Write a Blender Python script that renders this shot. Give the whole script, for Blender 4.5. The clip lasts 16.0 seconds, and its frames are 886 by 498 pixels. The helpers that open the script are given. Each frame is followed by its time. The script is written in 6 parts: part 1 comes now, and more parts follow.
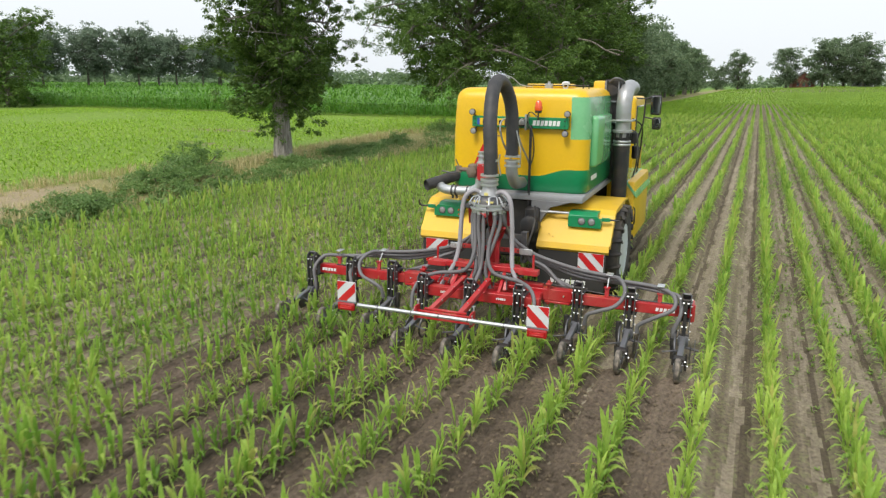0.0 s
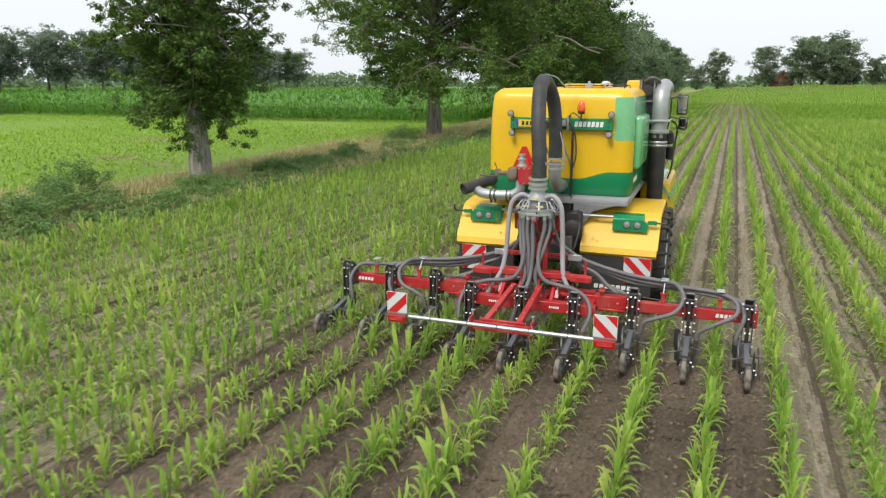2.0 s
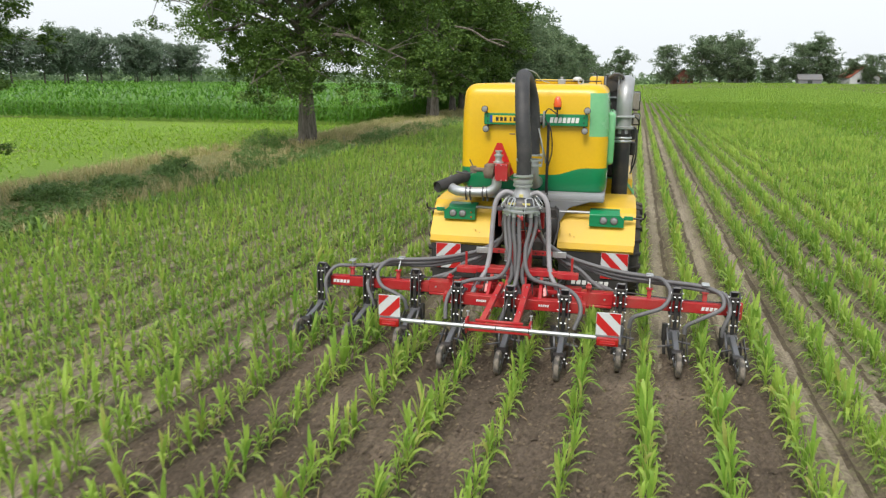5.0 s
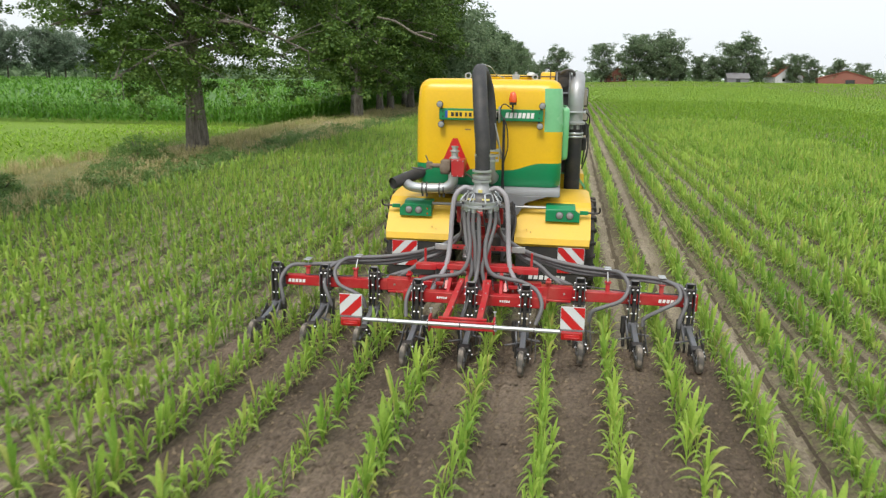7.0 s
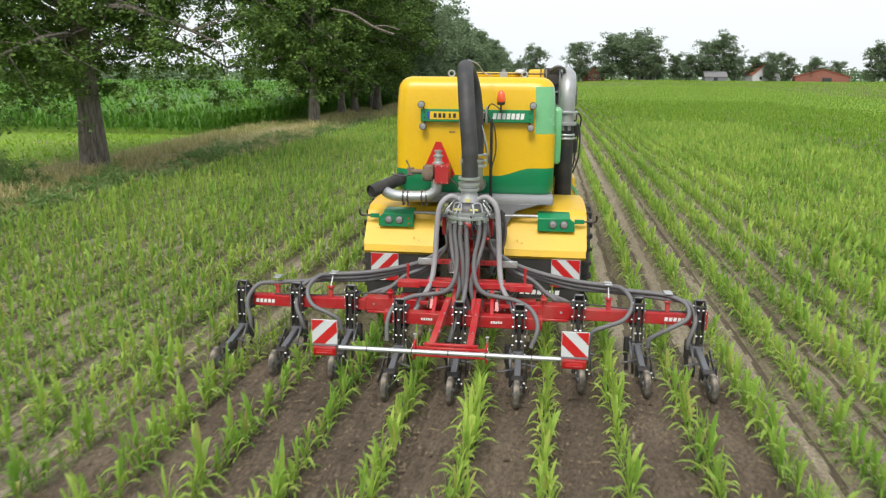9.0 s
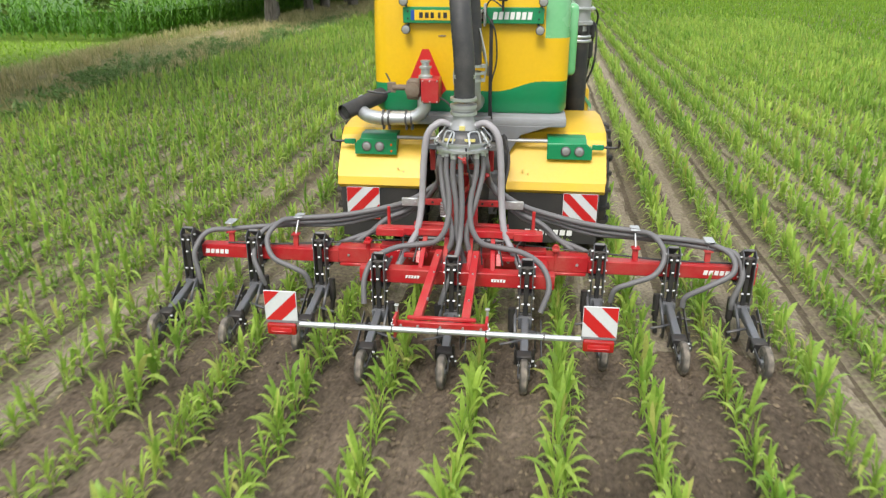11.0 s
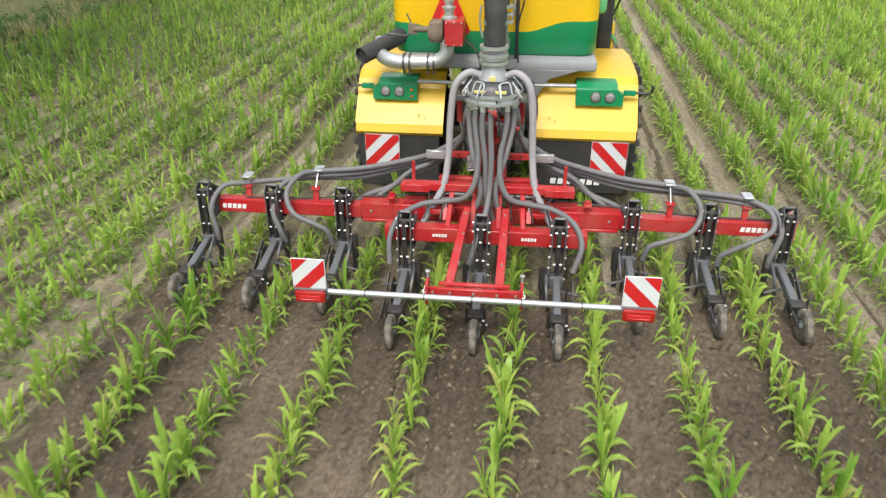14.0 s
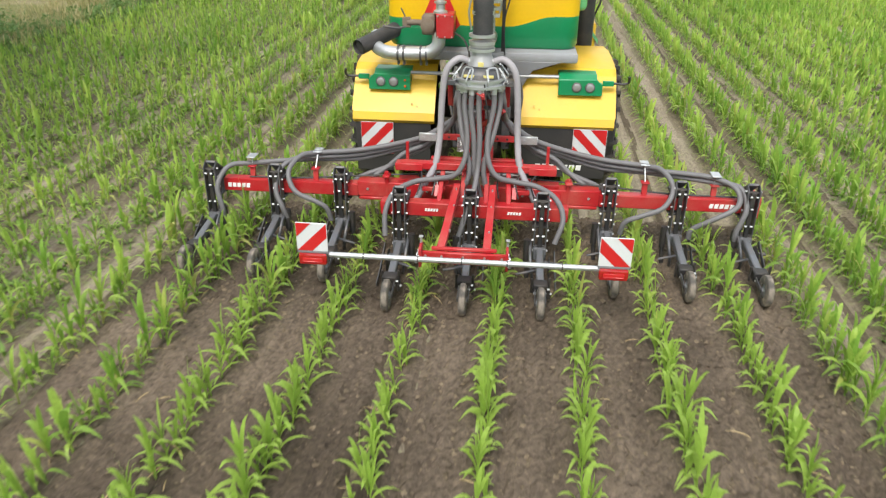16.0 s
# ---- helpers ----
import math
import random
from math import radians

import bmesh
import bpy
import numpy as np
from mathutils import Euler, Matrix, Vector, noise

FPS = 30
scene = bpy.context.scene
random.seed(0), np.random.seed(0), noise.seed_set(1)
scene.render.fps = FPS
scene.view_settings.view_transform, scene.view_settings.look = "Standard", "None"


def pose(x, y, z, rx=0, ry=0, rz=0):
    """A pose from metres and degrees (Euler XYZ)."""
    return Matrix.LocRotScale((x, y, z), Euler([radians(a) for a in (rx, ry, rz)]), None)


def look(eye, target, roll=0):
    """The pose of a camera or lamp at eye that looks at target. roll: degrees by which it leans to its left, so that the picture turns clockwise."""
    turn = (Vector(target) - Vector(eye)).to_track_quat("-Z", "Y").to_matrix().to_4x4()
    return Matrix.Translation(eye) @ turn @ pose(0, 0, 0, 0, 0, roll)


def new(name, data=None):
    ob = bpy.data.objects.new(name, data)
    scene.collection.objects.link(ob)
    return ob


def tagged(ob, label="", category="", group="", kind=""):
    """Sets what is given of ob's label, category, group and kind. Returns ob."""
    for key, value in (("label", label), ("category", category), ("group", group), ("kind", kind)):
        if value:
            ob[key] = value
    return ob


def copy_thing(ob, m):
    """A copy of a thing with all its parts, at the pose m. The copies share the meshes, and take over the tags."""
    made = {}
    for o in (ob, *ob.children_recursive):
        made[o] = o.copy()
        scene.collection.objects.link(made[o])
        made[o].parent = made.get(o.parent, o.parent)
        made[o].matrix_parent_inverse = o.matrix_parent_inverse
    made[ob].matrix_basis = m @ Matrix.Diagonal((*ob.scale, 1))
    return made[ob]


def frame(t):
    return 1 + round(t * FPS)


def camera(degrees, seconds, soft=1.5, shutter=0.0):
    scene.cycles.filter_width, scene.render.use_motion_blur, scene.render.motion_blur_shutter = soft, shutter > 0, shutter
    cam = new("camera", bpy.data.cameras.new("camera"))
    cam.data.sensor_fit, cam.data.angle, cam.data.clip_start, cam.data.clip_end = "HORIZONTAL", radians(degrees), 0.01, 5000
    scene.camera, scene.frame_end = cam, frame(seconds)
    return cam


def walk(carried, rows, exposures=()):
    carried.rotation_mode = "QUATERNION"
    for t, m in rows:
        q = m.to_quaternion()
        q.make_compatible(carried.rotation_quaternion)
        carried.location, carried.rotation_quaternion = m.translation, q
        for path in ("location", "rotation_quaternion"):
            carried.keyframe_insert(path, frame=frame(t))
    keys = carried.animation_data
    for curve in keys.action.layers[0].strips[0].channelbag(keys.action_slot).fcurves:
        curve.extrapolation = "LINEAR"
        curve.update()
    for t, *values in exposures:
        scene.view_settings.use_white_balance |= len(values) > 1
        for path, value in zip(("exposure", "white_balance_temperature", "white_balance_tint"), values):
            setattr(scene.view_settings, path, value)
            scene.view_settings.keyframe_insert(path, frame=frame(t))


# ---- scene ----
cam = camera(63.8, 16.0, soft=1.3, shutter=0.3)
SPEED, CRAB = 2.7, 1.3  # metres a second along the crop rows; degrees by which the rig stands askew to them


def rig(t):
    """Where the tractor and its hoe stand at t seconds."""
    return pose(0, SPEED * t, 0, 0, 0, CRAB)


# The flying camera's eye, target and roll, told from the rig that it follows.
CAMERA = [
    (0, (3.395, -9.523, 3.781), (2.666, -7.719, 3.319), 0.6),
    (0.5, (3.142, -9.498, 3.767), (2.417, -7.692, 3.306), 0.5),
    (1, (2.877, -9.483, 3.773), (2.16, -7.673, 3.312), 0.5),
    (1.5, (2.611, -9.484, 3.774), (1.908, -7.669, 3.314), 0.3),
    (2, (2.359, -9.477, 3.761), (1.675, -7.655, 3.304), 0.1),
    (2.5, (2.119, -9.454, 3.754), (1.469, -7.618, 3.298), -0.0),
    (3, (1.928, -9.419, 3.747), (1.313, -7.571, 3.293), -0.2),
    (3.5, (1.756, -9.424, 3.737), (1.178, -7.564, 3.283), -0.3),
    (4, (1.609, -9.459, 3.74), (1.069, -7.589, 3.283), -0.1),
    (4.5, (1.461, -9.468, 3.733), (0.961, -7.587, 3.274), -0.0),
    (5, (1.305, -9.487, 3.74), (0.85, -7.596, 3.273), 0.5),
    (7.5, (0.977, -9.303, 3.677), (0.711, -7.378, 3.206), 0.8),
    (8, (0.931, -9.116, 3.662), (0.679, -7.188, 3.191), 0.9),
    (8.5, (0.86, -8.833, 3.665), (0.62, -6.904, 3.195), 0.7),
    (8.7, (0.834, -8.685, 3.667), (0.597, -6.755, 3.198), 0.6),
    (10.8, (0.674, -6.796, 3.606), (0.463, -4.932, 2.913), 0.1),
    (11, (0.656, -6.606, 3.662), (0.445, -4.761, 2.919), 0.0),
    (11.5, (0.599, -6.237, 3.688), (0.387, -4.415, 2.893), 0.0),
    (12, (0.509, -5.945, 3.734), (0.295, -4.126, 2.932), -0.0),
    (12.5, (0.445, -5.825, 3.79), (0.234, -4.046, 2.9), -0.2),
    (13, (0.349, -5.859, 3.862), (0.148, -4.104, 2.926), -0.2),
    (13.5, (0.315, -6.037, 3.894), (0.115, -4.286, 2.95), -0.2),
    (14, (0.324, -6.24, 3.906), (0.126, -4.49, 2.959), -0.1),
    (14.5, (0.37, -6.484, 3.864), (0.174, -4.727, 2.93), 0.1),
    (15, (0.324, -6.709, 3.87), (0.142, -4.95, 2.935), 0.3),
    (15.5, (0.372, -6.881, 3.841), (0.195, -5.116, 2.915), 0.5),
    (16, (0.367, -6.924, 3.767), (0.199, -5.151, 2.858), 0.5),
]
walk(cam, [(t, rig(t) @ look(eye, target, roll)) for t, eye, target, roll in CAMERA], [(0, 0.0), (8.7, 0.05), (11, 0.32), (16, 0.40)])

# ---- light: a bright, thinly overcast summer sky ----
SUN_ELEVATION, SUN_TURN = 52.0, 189.0
world = bpy.data.worlds.new("world")
scene.world = world
world.use_nodes = True
wn, wl = world.node_tree.nodes, world.node_tree.links
sky = wn.new("ShaderNodeTexSky")
sky.sky_type = "NISHITA"
sky.sun_disc = False
sky.sun_elevation, sky.sun_rotation = radians(SUN_ELEVATION), radians(SUN_TURN)
sky.air_density, sky.dust_density = 1.0, 4.0
pale = wn.new("ShaderNodeHueSaturation")
pale.inputs["Saturation"].default_value = 0.45
wl.new(sky.outputs[0], pale.inputs["Color"])
veil = wn.new("ShaderNodeMixRGB")
veil.inputs[0].default_value = 0.76
veil.inputs[2].default_value = (9.1, 9.6, 10.0, 1)
wl.new(pale.outputs[0], veil.inputs[1])
wl.new(veil.outputs[0], wn["Background"].inputs[0])
wn["Background"].inputs[1].default_value = 0.124
sun = new("sun", bpy.data.lights.new("sun", "SUN"))
sun.data.energy, sun.data.angle, sun.data.color = 2.65, radians(20), (1.0, 0.95, 0.87)
sun.rotation_euler = (radians(90 - SUN_ELEVATION), 0, radians(-SUN_TURN + 180))


# ---- materials ----
def nodes_of(name):
    m = bpy.data.materials.new(name)
    m.use_nodes = True
    return m, m.node_tree.nodes, m.node_tree.links, m.node_tree.nodes["Principled BSDF"]


def noise_node(n, l, coords, scale, detail=4.0, stretch=None, rough=0.55):
    tex = n.new("ShaderNodeTexNoise")
    tex.inputs["Scale"].default_value = scale
    tex.inputs["Detail"].default_value = detail
    tex.inputs["Roughness"].default_value = rough
    if stretch:
        mp = n.new("ShaderNodeMapping")
        mp.inputs["Scale"].default_value = stretch
        l.new(coords, mp.inputs[0])
        coords = mp.outputs[0]
    l.new(coords, tex.inputs["Vector"])
    return tex.outputs["Fac"]


def ramp_node(n, l, fac, stops):
    r = n.new("ShaderNodeValToRGB")
    while len(r.color_ramp.elements) < len(stops):
        r.color_ramp.elements.new(0.5)
    for e, (p, c) in zip(r.color_ramp.elements, stops):
        e.position, e.color = p, (*c, 1)
    l.new(fac, r.inputs[0])
    return r.outputs[0]


def mixed(n, l, fac, a, b, kind="MIX"):
    m = n.new("ShaderNodeMixRGB")
    m.blend_type = kind
    for k, v in enumerate((fac, a, b)):
        if hasattr(v, "links"):
            l.new(v, m.inputs[k])
        else:
            m.inputs[k].default_value = v if k == 0 else (*v, 1)
    return m.outputs[0]


def bump_node(n, l, height, strength, distance, bsdf):
    b = n.new("ShaderNodeBump")
    b.inputs["Strength"].default_value, b.inputs["Distance"].default_value = strength, distance
    l.new(height, b.inputs["Height"])
    l.new(b.outputs[0], bsdf.inputs["Normal"])


def surface(name, colour, rough=0.45, metal=0.0, grime=0.25, grime_colour=(0.16, 0.12, 0.08), coat=0.0, grain=0.0, scale=3.0, translucent=0.0):
    """Paint, metal, rubber or plastic with dust lying in uneven patches and a fine grain."""
    m, n, l, p = nodes_of(name)
    at = n.new("ShaderNodeTexCoord").outputs["Object"]
    big = noise_node(n, l, at, scale, 6)
    fine = noise_node(n, l, at, scale * 14, 3)
    patch = ramp_node(n, l, big, [(0.42, (0, 0, 0)), (0.75, (1, 1, 1))])
    speck = mixed(n, l, 1.0, patch, fine, "MULTIPLY")
    amount = mixed(n, l, 1.0, speck, (grime * 2, grime * 2, grime * 2), "MULTIPLY")
    tone = mixed(n, l, 0.14, colour, mixed(n, l, fine, (0, 0, 0), colour))
    col = mixed(n, l, amount, tone, grime_colour)
    l.new(col, p.inputs["Base Color"])
    p.inputs["Metallic"].default_value = metal
    rr = n.new("ShaderNodeMapRange")
    rr.inputs["To Min"].default_value, rr.inputs["To Max"].default_value = rough * 0.8, min(1, rough * 1.35)
    l.new(big, rr.inputs[0])
    l.new(rr.outputs[0], p.inputs["Roughness"])
    p.inputs["Coat Weight"].default_value = coat
    p.inputs["Coat Roughness"].default_value = 0.15
    if grain:
        bump_node(n, l, fine, grain, 0.004, p)
    return m


def leaf_material(name, dark, light, dry=None, dry_share=0.06, rough=0.5, glow=0.35, streak=30.0):
    """Leaves that differ one by one, with paler veins, and that let some light through."""
    m, n, l, p = nodes_of(name)
    geo = n.new("ShaderNodeNewGeometry")
    at = n.new("ShaderNodeTexCoord").outputs["Object"]
    patch = noise_node(n, l, at, 0.35, 3)
    own = geo.outputs["Random Per Island"]
    blend = mixed(n, l, 0.45, own, patch)
    stops = [(0.12, dark), (0.85, light)]
    if dry:
        stops = [(0.10, dark), (0.96 - dry_share, light), (1.0 - dry_share / 2, dry)]
        col = ramp_node(n, l, own, stops)
        col = mixed(n, l, 0.5, col, ramp_node(n, l, patch, [(0.3, dark), (0.7, light)]))
    else:
        col = ramp_node(n, l, blend, stops)
    fine = noise_node(n, l, at, streak, 2)
    col = mixed(n, l, 0.35, col, mixed(n, l, 1.0, col, ramp_node(n, l, fine, [(0.3, (0.55, 0.55, 0.5)), (0.7, (1.25, 1.25, 1.1))]), "MULTIPLY"))
    l.new(col, p.inputs["Base Color"])
    p.inputs["Roughness"].default_value = rough
    tr = n.new("ShaderNodeBsdfTranslucent")
    l.new(col, tr.inputs[0])
    mx = n.new("ShaderNodeMixShader")
    mx.inputs[0].default_value = glow
    l.new(p.outputs[0], mx.inputs[1])
    l.new(tr.outputs[0], mx.inputs[2])
    l.new(mx.outputs[0], n["Material Output"].inputs[0])
    return m


def earth_material(name, dark, mid, light, lanes=0.5, grain=0.8, weeds=0.0):
    """Field soil: crumbs, damp and dry patches, and wheel lanes along the rows."""
    m, n, l, p = nodes_of(name)
    at = n.new("ShaderNodeNewGeometry").outputs["Position"]
    lane = noise_node(n, l, at, 1.0, 3, stretch=(1.7, 0.035, 1))
    patch = noise_node(n, l, at, 0.45, 6)
    crumb = noise_node(n, l, at, 22, 8, rough=0.7)
    clod = noise_node(n, l, at, 7, 5)
    streak = noise_node(n, l, at, 1.0, 4, stretch=(6.5, 0.09, 1), rough=0.6)
    mix_a = mixed(n, l, lanes, patch, mixed(n, l, 0.55, lane, streak))
    col = ramp_node(n, l, mix_a, [(0.34, dark), (0.5, mid), (0.64, light)])
    col = mixed(n, l, 0.75, col, mixed(n, l, 1.0, col, ramp_node(n, l, crumb, [(0.32, (0.32, 0.30, 0.29)), (0.5, (1, 1, 1)), (0.70, (1.7, 1.66, 1.58))]), "MULTIPLY"))
    if weeds:
        speck = noise_node(n, l, at, 11, 5, rough=0.75)
        field = noise_node(n, l, at, 0.5, 3)
        amount = mixed(n, l, 1.0, ramp_node(n, l, speck, [(0.50, (0, 0, 0)), (0.58, (weeds, weeds, weeds))]), ramp_node(n, l, field, [(0.35, (0.25, 0.25, 0.25)), (0.6, (1, 1, 1))]), "MULTIPLY")
        col = mixed(n, l, amount, col, (0.17, 0.27, 0.04))
    l.new(col, p.inputs["Base Color"])
    p.inputs["Roughness"].default_value = 0.95
    p.inputs["Specular IOR Level"].default_value = 0.2
    h = mixed(n, l, 0.5, crumb, clod)
    bump_node(n, l, h, grain, 0.05, p)
    return m


def turf_material(name, a, b, soil, bare=0.62):
    m, n, l, p = nodes_of(name)
    at = n.new("ShaderNodeNewGeometry").outputs["Position"]
    patch = noise_node(n, l, at, 0.06, 5)
    fine = noise_node(n, l, at, 3, 7, rough=0.7)
    blade = noise_node(n, l, at, 26, 4)
    col = ramp_node(n, l, mixed(n, l, 0.5, patch, fine), [(0.35, a), (0.65, b)])
    col = mixed(n, l, ramp_node(n, l, noise_node(n, l, at, 0.11, 4, stretch=(0.45, 1, 1)), [(bare, (0, 0, 0)), (bare + 0.06, (1, 1, 1))]), col, soil)
    col = mixed(n, l, 0.6, col, mixed(n, l, 1.0, col, ramp_node(n, l, blade, [(0.3, (0.5, 0.5, 0.5)), (0.7, (1.4, 1.4, 1.3))]), "MULTIPLY"))
    l.new(col, p.inputs["Base Color"])
    p.inputs["Roughness"].default_value = 0.9
    bump_node(n, l, mixed(n, l, 0.5, fine, blade), 1.0, 0.12, p)
    return m


def bark_material(name, a, b):
    m, n, l, p = nodes_of(name)
    at = n.new("ShaderNodeTexCoord").outputs["Object"]
    ridge = noise_node(n, l, at, 5, 6, stretch=(2.2, 2.2, 0.35), rough=0.65)
    moss = noise_node(n, l, at, 0.9, 4)
    col = ramp_node(n, l, ridge, [(0.35, a), (0.62, b)])
    col = mixed(n, l, ramp_node(n, l, moss, [(0.5, (0, 0, 0)), (0.75, (0.5, 0.5, 0.5))]), col, (0.10, 0.11, 0.05))
    l.new(col, p.inputs["Base Color"])
    p.inputs["Roughness"].default_value = 0.95
    bump_node(n, l, ridge, 1.0, 0.08, p)
    return m


YELLOW = surface("yellow_paint", (0.76, 0.465, 0.002), 0.36, grime=0.08, coat=0.12, scale=1.6)
FENDER_YELLOW = surface("dusty_yellow_paint", (0.76, 0.47, 0.022), 0.45, grime=0.24, grime_colour=(0.42, 0.30, 0.12), coat=0.15, scale=2.2)
GREEN = surface("green_paint", (0.003, 0.23, 0.085), 0.35, grime=0.10, coat=0.3, scale=1.8)
PALE_GREEN = surface("pale_green_gloss", (0.15, 0.47, 0.20), 0.24, grime=0.14, grime_colour=(0.36, 0.50, 0.36), coat=0.5, scale=1.1)
RED = surface("red_paint", (0.43, 0.012, 0.018), 0.40, grime=0.36, grime_colour=(0.40, 0.15, 0.11), coat=0.2, scale=5)
SIGN_RED = surface("sign_red", (0.54, 0.016, 0.018), 0.35, grime=0.08)
SIGN_WHITE = surface("sign_white", (0.62, 0.64, 0.66), 0.35, grime=0.12, grime_colour=(0.5, 0.46, 0.4))
LAMP_RED = surface("red_lamp_glass", (0.36, 0.008, 0.010), 0.12, grime=0.05, coat=0.8)
ARM_GREY = surface("blue_grey_steel", (0.15, 0.16, 0.18), 0.45, metal=0.3, grime=0.35, scale=9)
STEEL = surface("dark_grey_steel", (0.080, 0.083, 0.092), 0.45, metal=0.3, grime=0.5, grime_colour=(0.22, 0.19, 0.16), scale=9)
BLACK = surface("black_plastic", (0.018, 0.018, 0.020), 0.5, grime=0.25, scale=6)
FLAP = surface("black_rubber_sheet", (0.028, 0.027, 0.027), 0.6, grime=0.25, grime_colour=(0.09, 0.075, 0.06), scale=3)
RUBBER = surface("dusty_tyre_rubber", (0.035, 0.034, 0.034), 0.8, grime=0.5, grime_colour=(0.17, 0.13, 0.09), scale=5, grain=0.5)
WHEEL_RUBBER = surface("soil_caked_rubber", (0.085, 0.078, 0.07), 0.9, grime=0.95, grime_colour=(0.38, 0.32, 0.26), scale=12, grain=0.8)
HOSE = surface("grey_hose", (0.145, 0.142, 0.15), 0.5, grime=0.25, grime_colour=(0.12, 0.10, 0.09), scale=8, grain=0.3)
PALE_HOSE = surface("pale_grey_hose", (0.34, 0.325, 0.35), 0.45, grime=0.22, grime_colour=(0.18, 0.15, 0.14), scale=8, grain=0.3)
BLACK_HOSE = surface("black_ribbed_hose", (0.035, 0.035, 0.038), 0.55, grime=0.35, grime_colour=(0.12, 0.11, 0.10), scale=7, grain=0.4)
ZINC = surface("galvanised_steel", (0.58, 0.60, 0.62), 0.38, metal=0.75, grime=0.18, scale=10)
SILVER = surface("silver_paint", (0.42, 0.43, 0.44), 0.4, metal=0.5, grime=0.25, scale=6)
TRAY_GREY = surface("pale_grey_paint", (0.30, 0.31, 0.33), 0.55, grime=0.3, grime_colour=(0.20, 0.17, 0.13), scale=4)
RIM_WHITE = surface("pale_rim_paint", (0.62, 0.65, 0.69), 0.45, grime=0.25, grime_colour=(0.35, 0.29, 0.22), scale=3)
GREY = surface("grey_paint", (0.22, 0.23, 0.25), 0.45, metal=0.2, grime=0.3, scale=4)
RUST = surface("weathered_cast_iron", (0.20, 0.15, 0.11), 0.75, metal=0.3, grime=0.5, grime_colour=(0.30, 0.26, 0.22), scale=12, grain=0.6)
GLASS_LAMP = surface("clear_lamp_glass", (0.34, 0.34, 0.34), 0.2, metal=0.3, grime=0.1, coat=0.7)
ORANGE = surface("orange_lamp", (0.80, 0.10, 0.01), 0.2, grime=0.05, coat=0.7)
WHITE = surface("white_lettering", (0.80, 0.80, 0.80), 0.45, grime=0.06)
PLATE = surface("yellow_plate", (0.80, 0.52, 0.02), 0.4, grime=0.08)
PALE_LABEL = surface("pale_yellow_label", (0.66, 0.58, 0.20), 0.5, grime=0.25)
BLUE = surface("blue_strip", (0.02, 0.08, 0.38), 0.4, grime=0.06)
DARK_GLASS = surface("dark_cab_glass", (0.012, 0.016, 0.016), 0.06, grime=0.05, coat=1.0)
MIRROR = surface("mirror_glass", (0.75, 0.78, 0.78), 0.04, metal=1.0, grime=0.05)

SOIL = earth_material("dry_sandy_soil", (0.088, 0.070, 0.048), (0.158, 0.129, 0.094), (0.32, 0.272, 0.212), lanes=0.75, weeds=0.3)
CRUST = earth_material("pale_soil_crust", (0.16, 0.132, 0.097), (0.235, 0.197, 0.149), (0.335, 0.287, 0.224), lanes=0.6, weeds=0.12)
# damp soil, its dark tone also standing in for the groove's weak shade
DAMP_SHADED = earth_material("damp_shaded_furrow_soil", (0.060, 0.046, 0.034), (0.092, 0.072, 0.052), (0.14, 0.112, 0.082), lanes=0.4, weeds=0.1)
CLOD = leaf_material("soil_clod", (0.062, 0.046, 0.031), (0.23, 0.176, 0.122), rough=0.95, glow=0.0, streak=60.0)
WORKED = earth_material("fresh_dark_soil", (0.060, 0.046, 0.034), (0.114, 0.088, 0.066), (0.182, 0.142, 0.108), lanes=0.3, grain=1.0)
VERGE = turf_material("dry_verge", (0.13, 0.17, 0.04), (0.33, 0.28, 0.12), (0.36, 0.29, 0.18), 0.56)
MEADOW = turf_material("sown_field", (0.12, 0.235, 0.014), (0.215, 0.325, 0.028), (0.24, 0.19, 0.115), 0.60)
FARLAND = turf_material("far_fields", (0.08, 0.19, 0.02), (0.15, 0.27, 0.035), (0.18, 0.22, 0.07), 0.64)
MAIZE = leaf_material("young_maize_leaf", (0.160, 0.345, 0.045), (0.565, 0.72, 0.155), dry=(0.60, 0.47, 0.19), dry_share=0.07, rough=0.42, glow=0.48)
MAIZE_FAR = leaf_material("maize_leaf_in_the_distance", (0.140, 0.325, 0.028), (0.36, 0.52, 0.066), glow=0.4)
TALL_MAIZE = leaf_material("tall_maize_leaf", (0.065, 0.20, 0.018), (0.18, 0.37, 0.045), glow=0.35)
DRY_GRASS = leaf_material("dry_grass_blade", (0.24, 0.29, 0.075), (0.70, 0.57, 0.34), glow=0.4)
BUSH_LEAF = leaf_material("bush_leaf", (0.095, 0.195, 0.048), (0.22, 0.345, 0.10), glow=0.35)
WEED = leaf_material("field_weed_leaf", (0.10, 0.21, 0.035), (0.30, 0.44, 0.085), glow=0.35)
LOW_CROP = leaf_material("low_crop_leaf", (0.20, 0.39, 0.026), (0.38, 0.55, 0.055), glow=0.35)
OAK_LEAF = leaf_material("oak_leaf", (0.032, 0.092, 0.014), (0.165, 0.265, 0.046), rough=0.65, glow=0.28)
# distance haze is put into this leaf colour, greyer and paler than OAK_LEAF
HAZED_ROW_LEAF = leaf_material("haze_tinted_row_leaf", (0.13, 0.19, 0.135), (0.26, 0.33, 0.235), rough=0.7, glow=0.4)
# far foliage: its green is paled to stand for the hazy air
HAZED_FAR_LEAF = leaf_material("haze_tinted_far_leaf", (0.10, 0.165, 0.09), (0.24, 0.32, 0.18), rough=0.7, glow=0.48)
PALE_BARK = bark_material("pale_oak_bark", (0.13, 0.12, 0.10), (0.33, 0.31, 0.28))
BARK = bark_material("oak_bark", (0.075, 0.062, 0.05), (0.22, 0.195, 0.165))
